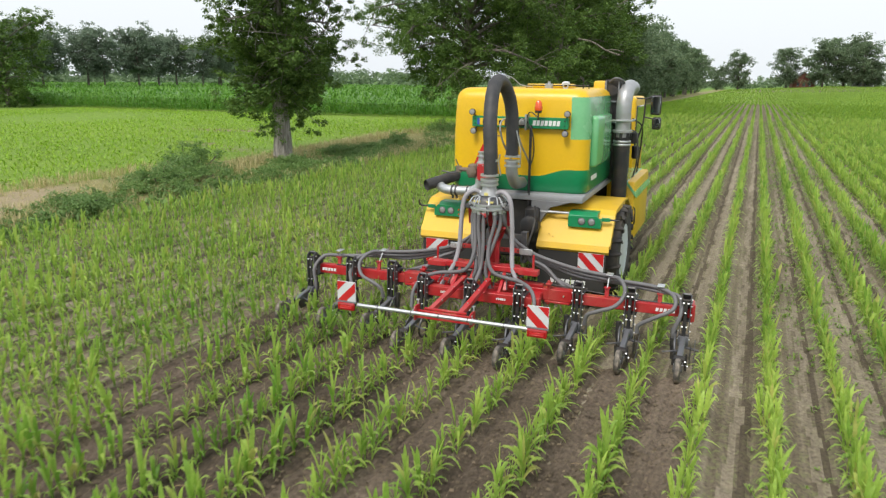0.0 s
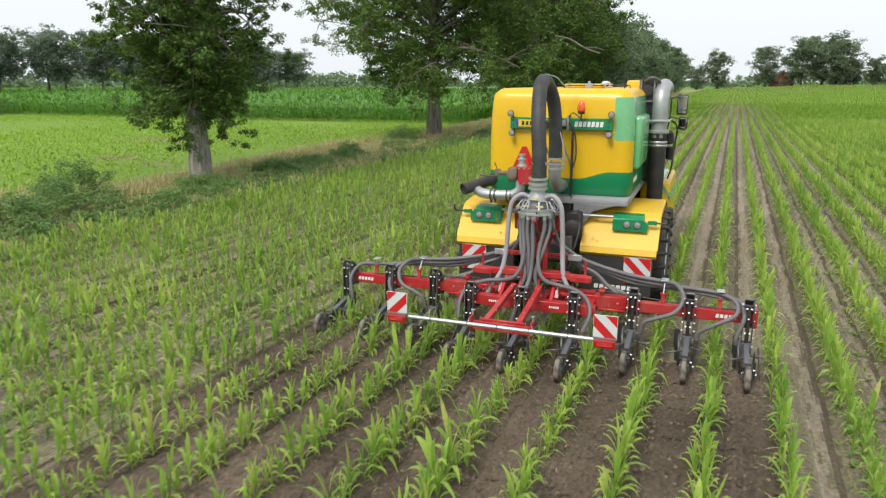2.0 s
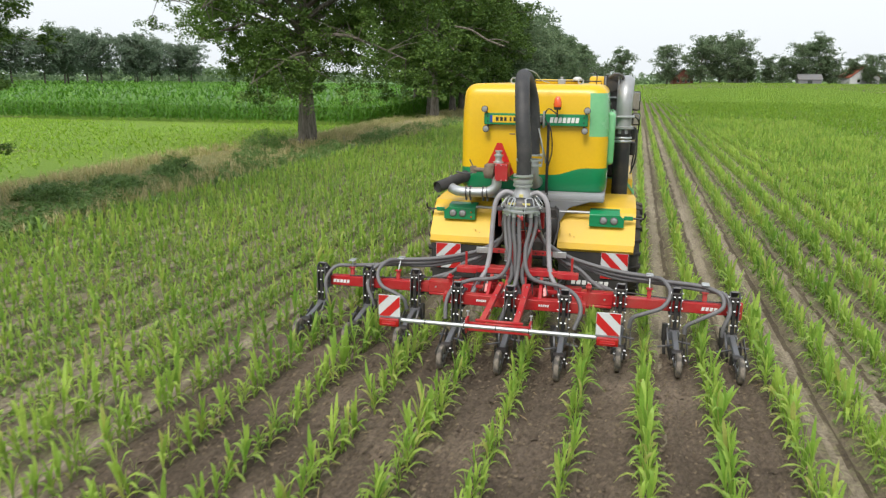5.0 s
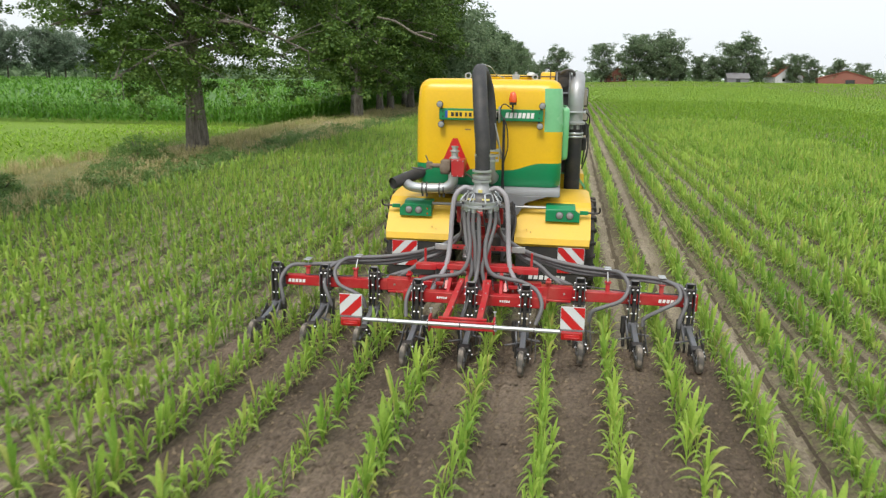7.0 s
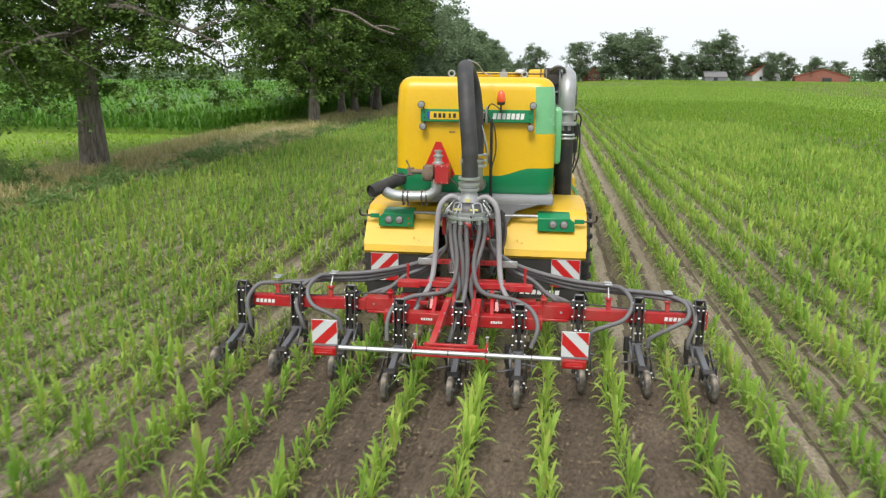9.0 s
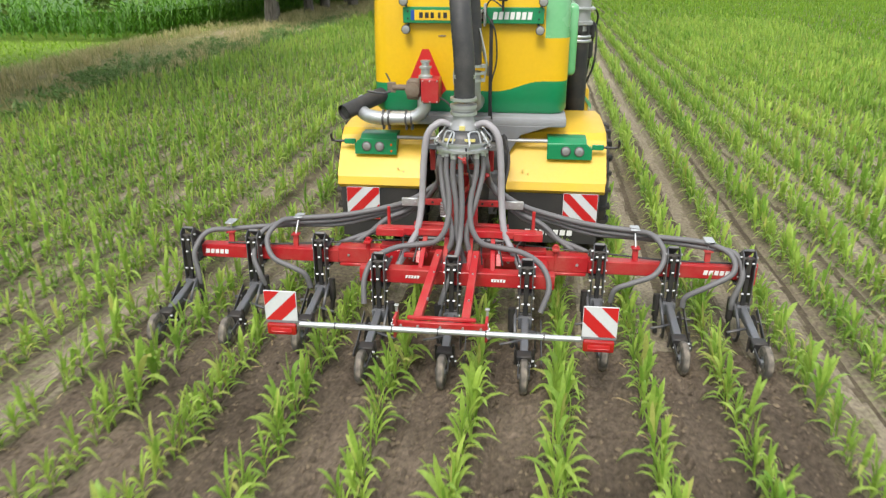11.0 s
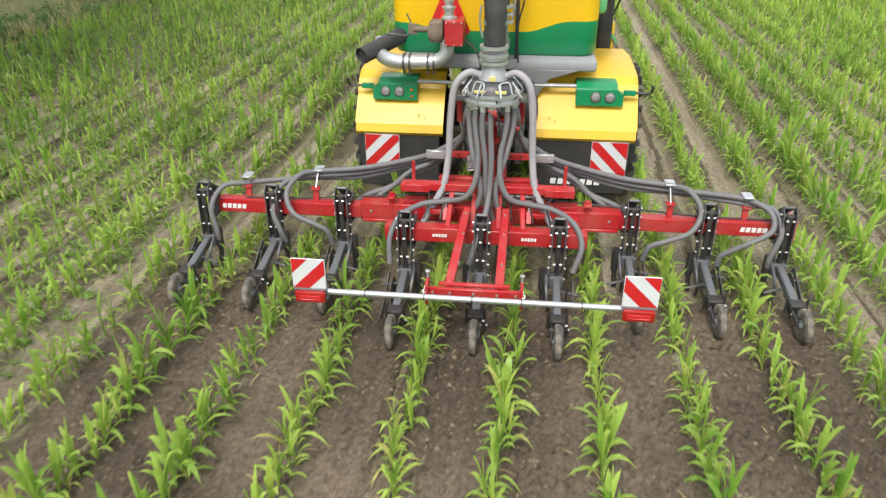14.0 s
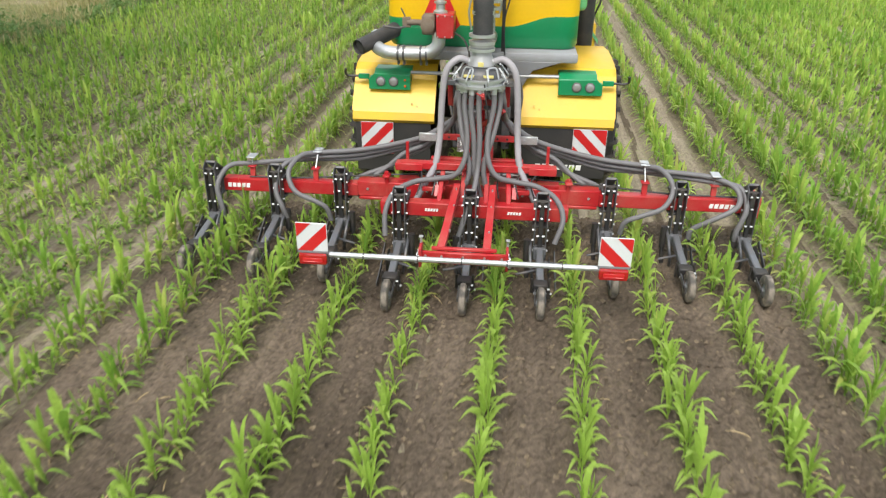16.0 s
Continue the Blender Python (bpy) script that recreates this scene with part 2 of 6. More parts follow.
BRICK = surface("red_brick_wall", (0.27, 0.105, 0.075), 0.9, grime=0.3, scale=0.5)
ROOF_RED = surface("red_tile_roof", (0.30, 0.09, 0.055), 0.85, grime=0.4, scale=0.4)
ROOF_GREY = surface("grey_roof", (0.20, 0.20, 0.21), 0.8, grime=0.3, scale=0.4)


# ---- shapes ----
class Geo:
    """Gathers vertices and faces of one part."""

    def __init__(self):
        self.v, self.f, self.m = [], [], []

    def add(self, verts, faces, mat=0):
        k = len(self.v)
        self.v.extend(tuple(p) for p in verts)
        self.f.extend(tuple(k + i for i in q) for q in faces)
        self.m.extend([mat] * len(faces))
        return self

    def bm(self, b, mat=0, m=None):
        b.verts.index_update()
        self.add([(m @ v.co) if m else v.co for v in b.verts], [[v.index for v in q.verts] for q in b.faces], mat)
        b.free()
        return self

    def box(self, x0, x1, y0, y1, z0, z1, bevel=0.006, mat=0, m=None, seg=1):
        b = bmesh.new()
        bmesh.ops.create_cube(b, size=1)
        for v in b.verts:
            v.co = ((x0 + x1) / 2 + v.co.x * (x1 - x0), (y0 + y1) / 2 + v.co.y * (y1 - y0), (z0 + z1) / 2 + v.co.z * (z1 - z0))
        if bevel:
            bmesh.ops.bevel(b, geom=b.edges[:], offset=bevel, segments=seg, profile=0.5, affect="EDGES")
        return self.bm(b, mat, m)

    def bar(self, p, q, w, h, bevel=0.006, mat=0):
        """A box section from p to q, w wide and h high."""
        p, q = Vector(p), Vector(q)
        d = q - p
        up = Vector((0, 0, 1)) if abs(d.normalized().z) < 0.95 else Vector((0, 1, 0))
        x = d.normalized().cross(up).normalized()
        z = x.cross(d.normalized())
        m = Matrix.Translation(p) @ Matrix((x, d.normalized(), z)).transposed().to_4x4()
        return self.box(-w / 2, w / 2, 0, d.length, -h / 2, h / 2, bevel, mat, m)

    def tube(self, pts, r, n=10, res=5, mat=0, ribs=0.0, cap=True, straight=False):
        """A hose or pipe swept through the points; ribs: the height of its corrugations."""
        pts = [Vector(p) for p in pts]
        line = []
        if straight or len(pts) == 2:
            line = pts
        else:
            ext = [2 * pts[0] - pts[1], *pts, 2 * pts[-1] - pts[-2]]
            for a, b, c, d in zip(ext, ext[1:], ext[2:], ext[3:]):
                for k in range(res):
                    t = k / res
                    line.append(0.5 * (2 * b + (c - a) * t + (2 * a - 5 * b + 4 * c - d) * t * t + (3 * b - a - 3 * c + d) * t ** 3))
            line.append(pts[-1])
        verts, faces = [], []
        side = None
        for i, p in enumerate(line):
            d = (line[min(i + 1, len(line) - 1)] - line[max(i - 1, 0)]).normalized()
            if side is None:
                side = d.cross(Vector((0, 0, 1)) if abs(d.z) < 0.9 else Vector((1, 0, 0))).normalized()
            side = (side - d * side.dot(d)).normalized()
            up = d.cross(side)
            rr = r + (ribs if i % 2 else 0)
            verts += [p + (side * math.cos(2 * math.pi * k / n) + up * math.sin(2 * math.pi * k / n)) * rr for k in range(n)]
        for i in range(len(line) - 1):
            faces += [(i * n + k, i * n + (k + 1) % n, (i + 1) * n + (k + 1) % n, (i + 1) * n + k) for k in range(n)]
        if cap:
            faces += [tuple(range(n - 1, -1, -1)), tuple((len(line) - 1) * n + k for k in range(n))]
        return self.add(verts, faces, mat)

    def cyl(self, p, q, r, n=14, mat=0):
        return self.tube([p, q], r, n, 1, mat)

    def lathe(self, profile, centre, axis="z", n=28, mat=0, closed=False):
        """Turns (radius, height) pairs round an axis through the centre."""
        c = Vector(centre)
        turn = {"z": Matrix.Identity(3), "x": Matrix(((0, 0, 1), (1, 0, 0), (0, 1, 0))), "y": Matrix(((0, 1, 0), (0, 0, 1), (1, 0, 0)))}[axis]
        verts = [c + turn @ Vector((r * math.cos(2 * math.pi * k / n), r * math.sin(2 * math.pi * k / n), h)) for r, h in profile for k in range(n)]
        rings = len(profile)
        faces = []
        for i in range(rings if closed else rings - 1):
            j = (i + 1) % rings
            faces += [(i * n + k, i * n + (k + 1) % n, j * n + (k + 1) % n, j * n + k) for k in range(n)]
        if not closed:
            faces += [tuple(range(n - 1, -1, -1)), tuple((rings - 1) * n + k for k in range(n))]
        return self.add(verts, faces, mat)

    def prism(self, poly, a, b, axis="x", bevel=0.0, mat=0):
        """A flat outline, drawn in the two other axes, given a thickness from a to b along the axis."""
        put = {"x": lambda u, w, h: (h, u, w), "y": lambda u, w, h: (u, h, w), "z": lambda u, w, h: (u, w, h)}[axis]
        k = len(poly)
        bb = bmesh.new()
        lo = [bb.verts.new(put(u, w, a)) for u, w in poly]
        hi = [bb.verts.new(put(u, w, b)) for u, w in poly]
        bb.faces.new(lo[::-1])
        bb.faces.new(hi)
        for i in range(k):
            bb.faces.new((lo[i], lo[(i + 1) % k], hi[(i + 1) % k], hi[i]))
        bmesh.ops.recalc_face_normals(bb, faces=bb.faces[:])
        if bevel:
            bmesh.ops.bevel(bb, geom=bb.edges[:], offset=bevel, segments=1, affect="EDGES")
        return self.bm(bb, mat)


def mesh_from(name, geo, mats, sharp=38):
    me = bpy.data.meshes.new(name)
    me.from_pydata(geo.v, [], geo.f)
    b = bmesh.new()
    b.from_mesh(me)
    bmesh.ops.recalc_face_normals(b, faces=b.faces[:])
    b.to_mesh(me)
    b.free()
    for m in (mats if isinstance(mats, (list, tuple)) else [mats]):
        me.materials.append(m)
    me.polygons.foreach_set("material_index", geo.m)
    me.polygons.foreach_set("use_smooth", [True] * len(me.polygons))
    me.set_sharp_from_angle(angle=radians(sharp))
    return me


def part(name, geo, mats, parent, label="", sharp=38):
    """One mesh object under a thing or a part."""
    ob = new(name, geo if isinstance(geo, bpy.types.Mesh) else mesh_from(name, geo, mats, sharp))
    ob.parent = parent
    return tagged(ob, label)


def thing(name, label, category, group="", at=(0, 0, 0)):
    ob = new(name)
    ob.location = at
    ob.empty_display_size = 0.2
    return tagged(ob, label, category, group)


def mesh_np(name, verts, quads, mat, smooth=True):
    """A mesh from arrays; a quad whose last two corners are the same is a triangle's stand-in."""
    me = bpy.data.meshes.new(name)
    verts, quads = np.asarray(verts, np.float32), np.asarray(quads, np.int32)
    w = quads.shape[1]
    me.vertices.add(len(verts))
    me.vertices.foreach_set("co", verts.ravel())
    me.loops.add(quads.size)
    me.loops.foreach_set("vertex_index", quads.ravel())
    me.polygons.add(len(quads))
    me.polygons.foreach_set("loop_start", np.arange(0, quads.size, w, dtype=np.int32))
    me.polygons.foreach_set("use_smooth", np.full(len(quads), smooth))
    for m in (mat if isinstance(mat, (list, tuple)) else [mat]):
        me.materials.append(m)
    me.update(calc_edges=True)
    return me


def scatter(templates, pos, turn, size, pick, lean=None):
    """Copies of small templates (verts, quads) at the places, joined into one pair of arrays."""
    vs, fs, base = [], [], 0
    for k, (tv, tf) in enumerate(templates):
        sel = np.nonzero(pick == k)[0]
        if not len(sel):
            continue
        c, s = np.cos(turn[sel])[:, None], np.sin(turn[sel])[:, None]
        sc = size[sel][:, None]
        x, y, z = tv[None, :, 0] * sc, tv[None, :, 1] * sc, tv[None, :, 2] * sc
        v = np.stack([x * c - y * s, x * s + y * c, z * np.ones_like(c)], -1)
        if lean is not None:
            v[:, :, 0] += z * lean[sel, 0][:, None]
            v[:, :, 1] += z * lean[sel, 1][:, None]
        v = v + pos[sel][:, None, :]
        n = tv.shape[0]
        f = tf[None] + (np.arange(len(sel)) * n)[:, None, None] + base
        vs.append(v.reshape(-1, 3))
        fs.append(f.reshape(-1, tf.shape[1]))
        base += len(sel) * n
    return np.concatenate(vs), np.concatenate(fs)


rng = np.random.default_rng(7)


def blade(length, width, rise, droop, turn, foot, stations=5, fold=0.0):
    """A leaf blade that leaves the stalk at foot, rises and bends over."""
    t = np.linspace(0, 1, stations)
    out = length * (0.25 * t + 0.75 * t ** 1.5) * math.cos(rise)
    up = length * t * math.sin(rise) - droop * length * t ** 2.6
    w = width * np.clip(0.45 + 1.6 * t - 2.05 * t ** 2.2, 0.02, 1) * 0.5
    c, s = math.cos(turn), math.sin(turn)
    left = np.stack([out * c - w * s, out * s + w * c, up + fold * w], -1)
    right = np.stack([out * c + w * s, out * s - w * c, up + fold * w], -1)
    v = np.empty((2 * stations, 3))
    v[0::2], v[1::2] = left, right
    v += np.array(foot)
    f = np.array([(2 * i, 2 * i + 1, 2 * i + 3, 2 * i + 2) for i in range(stations - 1)])
    return v, f


def maize_leaves(leaves, stations, height, seed, width=0.036):
    """The leaves of one maize plant: two ranks that spread across the row, small and limp below, wide and steep above."""
    r = np.random.default_rng(seed)
    out = []
    plane = r.normal(0, 0.3)
    for k in range(leaves):
        f = k / (leaves - 1)
        turn = plane + math.pi * (k % 2) + r.normal(0, 0.33)
        body = math.sin(math.pi * (0.14 + 0.62 * f))
        length = height * (0.40 + 0.48 * body) * r.uniform(0.85, 1.15)
        rise = 0.86 + 0.60 * f + r.normal(0, 0.09)
        droop = (0.78 - 0.58 * f) * r.uniform(0.6, 1.3)
        out.append(blade(length, width * (0.55 + 0.65 * body) * r.uniform(0.85, 1.2), rise, droop, turn, (0, 0, height * (0.07 + 0.46 * f)), stations, 0.5))
    return out


def joined(pieces):
    vs, fs, base = [], [], 0
    for v, f in pieces:
        vs.append(v)
        fs.append(f + base)
        base += len(v)
    return np.concatenate(vs), np.concatenate(fs)


def stalk(height, r=0.008):
    a = np.arange(4) * math.pi / 2
    ring = np.stack([np.cos(a) * r, np.sin(a) * r, np.zeros(4)], -1)
    v = np.concatenate([ring, ring * 0.6 + np.array([0, 0, height])])
    return v, np.array([(k, (k + 1) % 4, 4 + (k + 1) % 4, 4 + k) for k in range(4)])


# ---- ground: one sheet from the field out to the horizon ----
ROW, ROW_FIRST = 0.75, 0.345
FIELD_EDGE, VERGE_FAR = -12.3, -19.2
xs = np.unique(np.concatenate([[-2500, -1200, -600, -300, -150, -90, -60, -40, -30], np.arange(-24, FIELD_EDGE, 0.45), np.arange(FIELD_EDGE, -5.2, 0.125), np.arange(-5.2, 9.8, 0.0375), np.arange(9.8, 11, 0.125), np.arange(11, 30, 1.0), [30, 34, 38, 45, 60, 100, 200, 400, 800, 1500, 2500]]))
ys = np.unique(np.concatenate([[-1500, -400, -100, -40, -20], np.arange(-14, 62, 0.25), np.arange(62, 120, 2.0), np.arange(120, 440, 12.0), [440, 600, 1000, 2000, 4000]]))
gx, gy = np.meshgrid(xs, ys, indexing="ij")


def land(x, y):
    """The field rises gently towards its far end."""
    u = np.clip((np.asarray(y, float) - 110) / 290, 0, 1)
    w = np.clip((np.asarray(x, float) + 14) / 50, 0, 1)
    return 2.5 * u * u * (3 - 2 * u) * w


gz = land(gx, gy)
bank = np.clip((FIELD_EDGE - gx) / 1.6, 0, 1) * np.clip((gx - VERGE_FAR) / 1.5, 0, 1)
gz += 0.11 * bank * bank * (3 - 2 * bank)
inrow = np.cos(2 * math.pi * (gx - ROW_FIRST) / ROW)
across = (gx - ROW_FIRST) / ROW - np.round((gx - ROW_FIRST) / ROW)
wobble = 0.02 * np.sin(gy * 0.7 + np.round((gx - ROW_FIRST) / ROW) * 2.3)
groove = np.exp(-((np.abs(across) - 0.24 - wobble) / 0.045) ** 2)
lip = np.exp(-((np.abs(across) - 0.34 - wobble) / 0.05) ** 2)
crop = (gx > FIELD_EDGE) & (gx < 11) & (gy > -14) & (gy < 62)
gz += np.where(crop, 0.014 * inrow - 0.034 * groove * (0.55 + 0.45 * np.sin(gx * 5.1 + 0.6)) + 0.014 * lip + 0.006 * np.random.default_rng(3).normal(0, 1, gx.shape), 0)
nx, ny = gx.shape
idx = np.arange(nx * ny).reshape(nx, ny)
gq = np.stack([idx[:-1, :-1], idx[1:, :-1], idx[1:, 1:], idx[:-1, 1:]], -1).reshape(-1, 4)
ground_mesh = mesh_np("ground", np.stack([gx, gy, gz], -1).reshape(-1, 3), gq, [SOIL, VERGE, MEADOW, FARLAND, CRUST, DAMP_SHADED])
cx = (gx[:-1, :-1] + gx[1:, 1:]).ravel() / 2
cy = (gy[:-1, :-1] + gy[1:, 1:]).ravel() / 2
slot = np.where(cx < VERGE_FAR, 2, np.where(cx < FIELD_EDGE, 1, 0))
slot = np.where((cy > 430) | (cx > 400) | ((cx < -150)), 3, slot)
# between two rows lie a ragged strip of pale dried crust and a damp furrow, its groove shade put into the colour, in
# another place in each gap
gap = np.clip(np.floor((cx - ROW_FIRST) / ROW), -30, 40).astype(int)
within = (cx - ROW_FIRST) / ROW - gap
lane_rng = np.random.default_rng(19)
mid, wide, damp = lane_rng.uniform(0.34, 0.68, 80), lane_rng.uniform(0.05, 0.13, 80), lane_rng.choice([-1, 1], 80)
ragged = 0.035 * np.sin(cy * 2.1 + gap * 1.7) + 0.03 * np.sin(cy * 5.3 + gap) + lane_rng.normal(0, 0.022, len(cx))
lanes = (slot == 0) & (cx > -9.5) & (cx < 9.8) & (cy > -14) & (cy < 62)
pale = lanes & (np.abs(within - mid[gap + 30] + ragged) < wide[gap + 30])
furrow = lanes & (np.abs(within - mid[gap + 30] - damp[gap + 30] * (wide[gap + 30] + 0.09) + ragged * 0.5) < 0.055)
slot = np.where(furrow, 5, np.where(pale, 4, slot))
ground_mesh.polygons.foreach_set("material_index", slot.astype(np.int32))
tagged(new("ground", ground_mesh), "sandy field soil with a raised dry grass verge and a sown field beyond", "ground", kind="structure")

# ---- soil that the hoe heaves up between the rows ----
SEG = 0.75
TINES = [-3 + 0.75 * k for k in range(9)]


def worked_soil(seed):
    """One stretch of hoed soil: nine crumbly bands between the rows with loose clods on them."""
    r = np.random.default_rng(seed)
    pieces, clods = [], []
    nu, nv = 22, 15
    for x in TINES:
        side_ = 0.58 if x < 0 else -0.55
        u, v = np.meshgrid(np.linspace(-1, 1, nu), np.linspace(0, 1, nv), indexing="ij")
        edge = np.full(u.shape, 0.376)
        z = 0.048 - 0.036 * np.abs(u) ** 6 - 0.020 * np.exp(-(u / 0.2) ** 2) - 0.052 * np.exp(-((u - side_) / 0.14) ** 2) + 0.016 * np.exp(-((u - side_ * 1.38) / 0.11) ** 2) + 0.008 * np.sin(11 * u + x) + r.normal(0, 0.0085, u.shape)
        if x in (TINES[0], TINES[-1]):
            z -= 0.05 * np.clip(u * (1 if x > 0 else -1), 0, 1) ** 7
        p = np.stack([x + u * edge, -SEG / 2 - 0.012 + v * (SEG + 0.024), z], -1).reshape(-1, 3)
        k = np.arange(nu * nv).reshape(nu, nv)
        pieces.append((p, np.stack([k[:-1, :-1], k[1:, :-1], k[1:, 1:], k[:-1, 1:]], -1).reshape(-1, 4)))
        clod = np.array([(1, 0, 0), (0, 1, 0), (-1, 0, 0), (0, -1, 0), (0.2, 0.1, 0.8)], float)
        cf = np.array([(0, 1, 4, 4), (1, 2, 4, 4), (2, 3, 4, 4), (3, 0, 4, 4)])
        for _ in range(96):
            s = 0.006 + 0.022 * r.random() ** 2.2
            q = clod * (1 + r.normal(0, 0.3, clod.shape)) * s
            a = r.uniform(0, 6.3)
            q = np.stack([q[:, 0] * math.cos(a) - q[:, 1] * math.sin(a), q[:, 0] * math.sin(a) + q[:, 1] * math.cos(a), q[:, 2]], -1)
            uu = r.uniform(-0.95, 0.95)
            zz = 0.047 - 0.036 * abs(uu) ** 6 - 0.020 * math.exp(-(uu / 0.2) ** 2) - 0.025 * math.exp(-((uu - side_) / 0.10) ** 2)
            clods.append((q + np.array([x + uu * 0.35, r.uniform(-SEG / 2, SEG / 2), zz]), cf))
    v, f = joined(pieces + clods)
    me = mesh_np("worked_soil", v, f, [WORKED, CLOD], smooth=False)
    slots = np.zeros(len(f), np.int32)
    slots[sum(len(q) for _, q in pieces):] = 1
    me.polygons.foreach_set("material_index", slots)
    return me


soil_kinds = [worked_soil(40 + k) for k in range(6)]
heaved = []
for k in range(-14, 60):
    y = k * SEG
    ob = new("worked_soil", soil_kinds[(k * 5 + k // 6) % 6])
    ob.location = (-0.02, y, 0)
    tagged(ob, "freshly hoed dark brown soil between the maize rows", "soil", "hoed stretches of soil", "stuff")
    if y > -0.6:
        heaved.append((ob, y))

# ---- the young maize, row by row ----
near_kinds = [joined(maize_leaves(7, 6, 0.46, 100 + k, 0.044) + [stalk(0.27, 0.008)]) for k in range(10)]
mid_kinds = [joined(maize_leaves(6, 4, 0.42, 200 + k, 0.044) + [stalk(0.24, 0.009)]) for k in range(8)]
light_kinds = [joined(maize_leaves(6, 3, 0.42, 300 + k, 0.085)) for k in range(6)]


def crop_places(x0, x1, y0, y1, step, every=1, holes=0.05, wander=0.02):
    """Places along the maize rows between x0 and x1; some plants are missing."""
    pts = []
    for k in range(math.ceil((x0 - ROW_FIRST) / ROW), math.ceil((x1 - ROW_FIRST) / ROW)):
        if k % every:
            continue
        y = np.arange(y0, y1, step)
        y = y + rng.uniform(-0.3, 0.3, len(y)) * step
        keep = rng.random(len(y)) > holes + 0.10 * (np.sin(y * 0.55 + k * 2.3) > 0.93)
        x = ROW_FIRST + k * ROW + rng.normal(0, wander, len(y))
        pts.append(np.stack([x, y, np.full(len(y), -0.005)], -1)[keep])
    return np.concatenate(pts)


def vigour(p):
    """Plants stand higher in some parts of the field than in others."""
    return 1 + 0.06 * np.sin(p[:, 0] * 0.9 + 1.3) * np.cos(p[:, 1] * 0.21) + 0.07 * np.sin(p[:, 1] * 0.9 + p[:, 0] * 2.1)


def sow(name, label, pts, kinds, mat, spread=0.2):
    n = len(pts)
    pts = pts + np.stack([np.zeros(n), np.zeros(n), land(pts[:, 0], pts[:, 1])], -1)
    size = vigour(pts) * np.clip(rng.normal(0.93, spread, n), 0.45, 1.4)
    v, f = scatter(kinds, pts, rng.normal(0, 0.45, n) + math.pi * rng.integers(0, 2, n), size, rng.integers(0, len(kinds), n), rng.normal(0, 0.08, (n, 2)))
    return tagged(new(name, mesh_np(name, v, f, mat)), label, "maize", kind="stuff")


# The plants that the camera passes nearest stand one by one.
CLOSE = (-2.3, 2.7, 38.4, 42.0)
places = crop_places(-4.6, 3.9, -8, 51, 0.098, holes=0.09, wander=0.028)
inside = (places[:, 0] > CLOSE[0]) & (places[:, 0] < CLOSE[1]) & (places[:, 1] > CLOSE[2]) & (places[:, 1] < CLOSE[3])
sow("maize_rows", "bright green young maize plants standing in rows", places[~inside], near_kinds, MAIZE)
single_kinds = []
for k in range(6):
    leaves = maize_leaves(7, 6, 0.46, 100 + k, 0.044)
    single_kinds.append(([mesh_np("leaf", v, f, MAIZE) for v, f in leaves], mesh_np("stem", *stalk(0.27, 0.008), MAIZE)))
for p, g in zip(places[inside], vigour(places[inside])):
    plant = thing("maize_plant", "young maize plant with arching bright green leaves", "maize plant", "young maize plants", p)
    plant.rotation_euler = (rng.normal(0, 0.06), rng.normal(0, 0.06), rng.normal(0, 0.45) + math.pi * int(rng.integers(0, 2)))
    plant.scale = [g * float(np.clip(rng.normal(0.89, 0.15), 0.5, 1.35))] * 3
    leaves, stem = single_kinds[int(rng.integers(0, 6))]
    part("stem", stem, None, plant)
    for me in leaves:
        part("leaf", me, None, plant)
sow("maize_rows_beside", "rows of young maize beside the tractor's lane", np.concatenate([crop_places(FIELD_EDGE + 0.3, -4.6, -9, 75, 0.086, wander=0.04), crop_places(3.9, 6.2, -8, 75, 0.066, wander=0.035), crop_places(6.2, 15.5, -4, 75, 0.062, wander=0.06), crop_places(-4.6, 3.9, 51, 75, 0.09, wander=0.03)]), mid_kinds, MAIZE)
sow("maize_rows_ahead", "rows of young maize further up the field", np.concatenate([crop_places(FIELD_EDGE + 0.3, 15.5, 75, 130, 0.15), crop_places(15.5, 34, -12, 130, 0.17), crop_places(6.2, 15.5, -13, -4, 0.24)]), light_kinds, MAIZE_FAR)
far_pts = np.concatenate([crop_places(FIELD_EDGE + 0.3, 60, 130, 260, 0.6, wander=0.1), crop_places(34, 90, 30, 130, 0.6, wander=0.1), crop_places(FIELD_EDGE, 190, 260, 425, 1.3, 2, wander=0.3), crop_places(60, 150, 100, 260, 1.1, 2, wander=0.3)])
far_kinds = [joined([blade(0.66, 0.36, 0.9, 0.35, a + k, (0, 0, 0), 3) for a in (0, 2.1, 4.2)]) for k in range(4)]
sow("maize_in_the_distance", "far rows of young maize merging into a green field", far_pts, far_kinds, MAIZE_FAR, 0.1)

# low weeds between the rows that the hoe has not reached, thickest towards the verge
def weeds(name, label, x0, x1, y0, y1, n, low, high, mat):
    p = np.stack([rng.uniform(x0, x1, n), rng.uniform(y0, y1, n), np.full(n, 0.004)], -1)
    thick = np.sin(p[:, 0] * 0.7 + 1) * np.sin(p[:, 1] * 0.33 + p[:, 0] * 0.5) + 0.7 * np.sin(p[:, 1] * 1.7 + p[:, 0] * 2.9)
    p = p[rng.random(n) < np.clip(0.62 + 0.3 * thick, 0.12, 1)]
    n = len(p)
    v, f = scatter(weed_kinds, p, rng.uniform(0, 6.28, n), rng.uniform(low, high, n), rng.integers(0, len(weed_kinds), n))
    tagged(new(name, mesh_np(name, v, f, mat)), label, "weeds", kind="stuff")


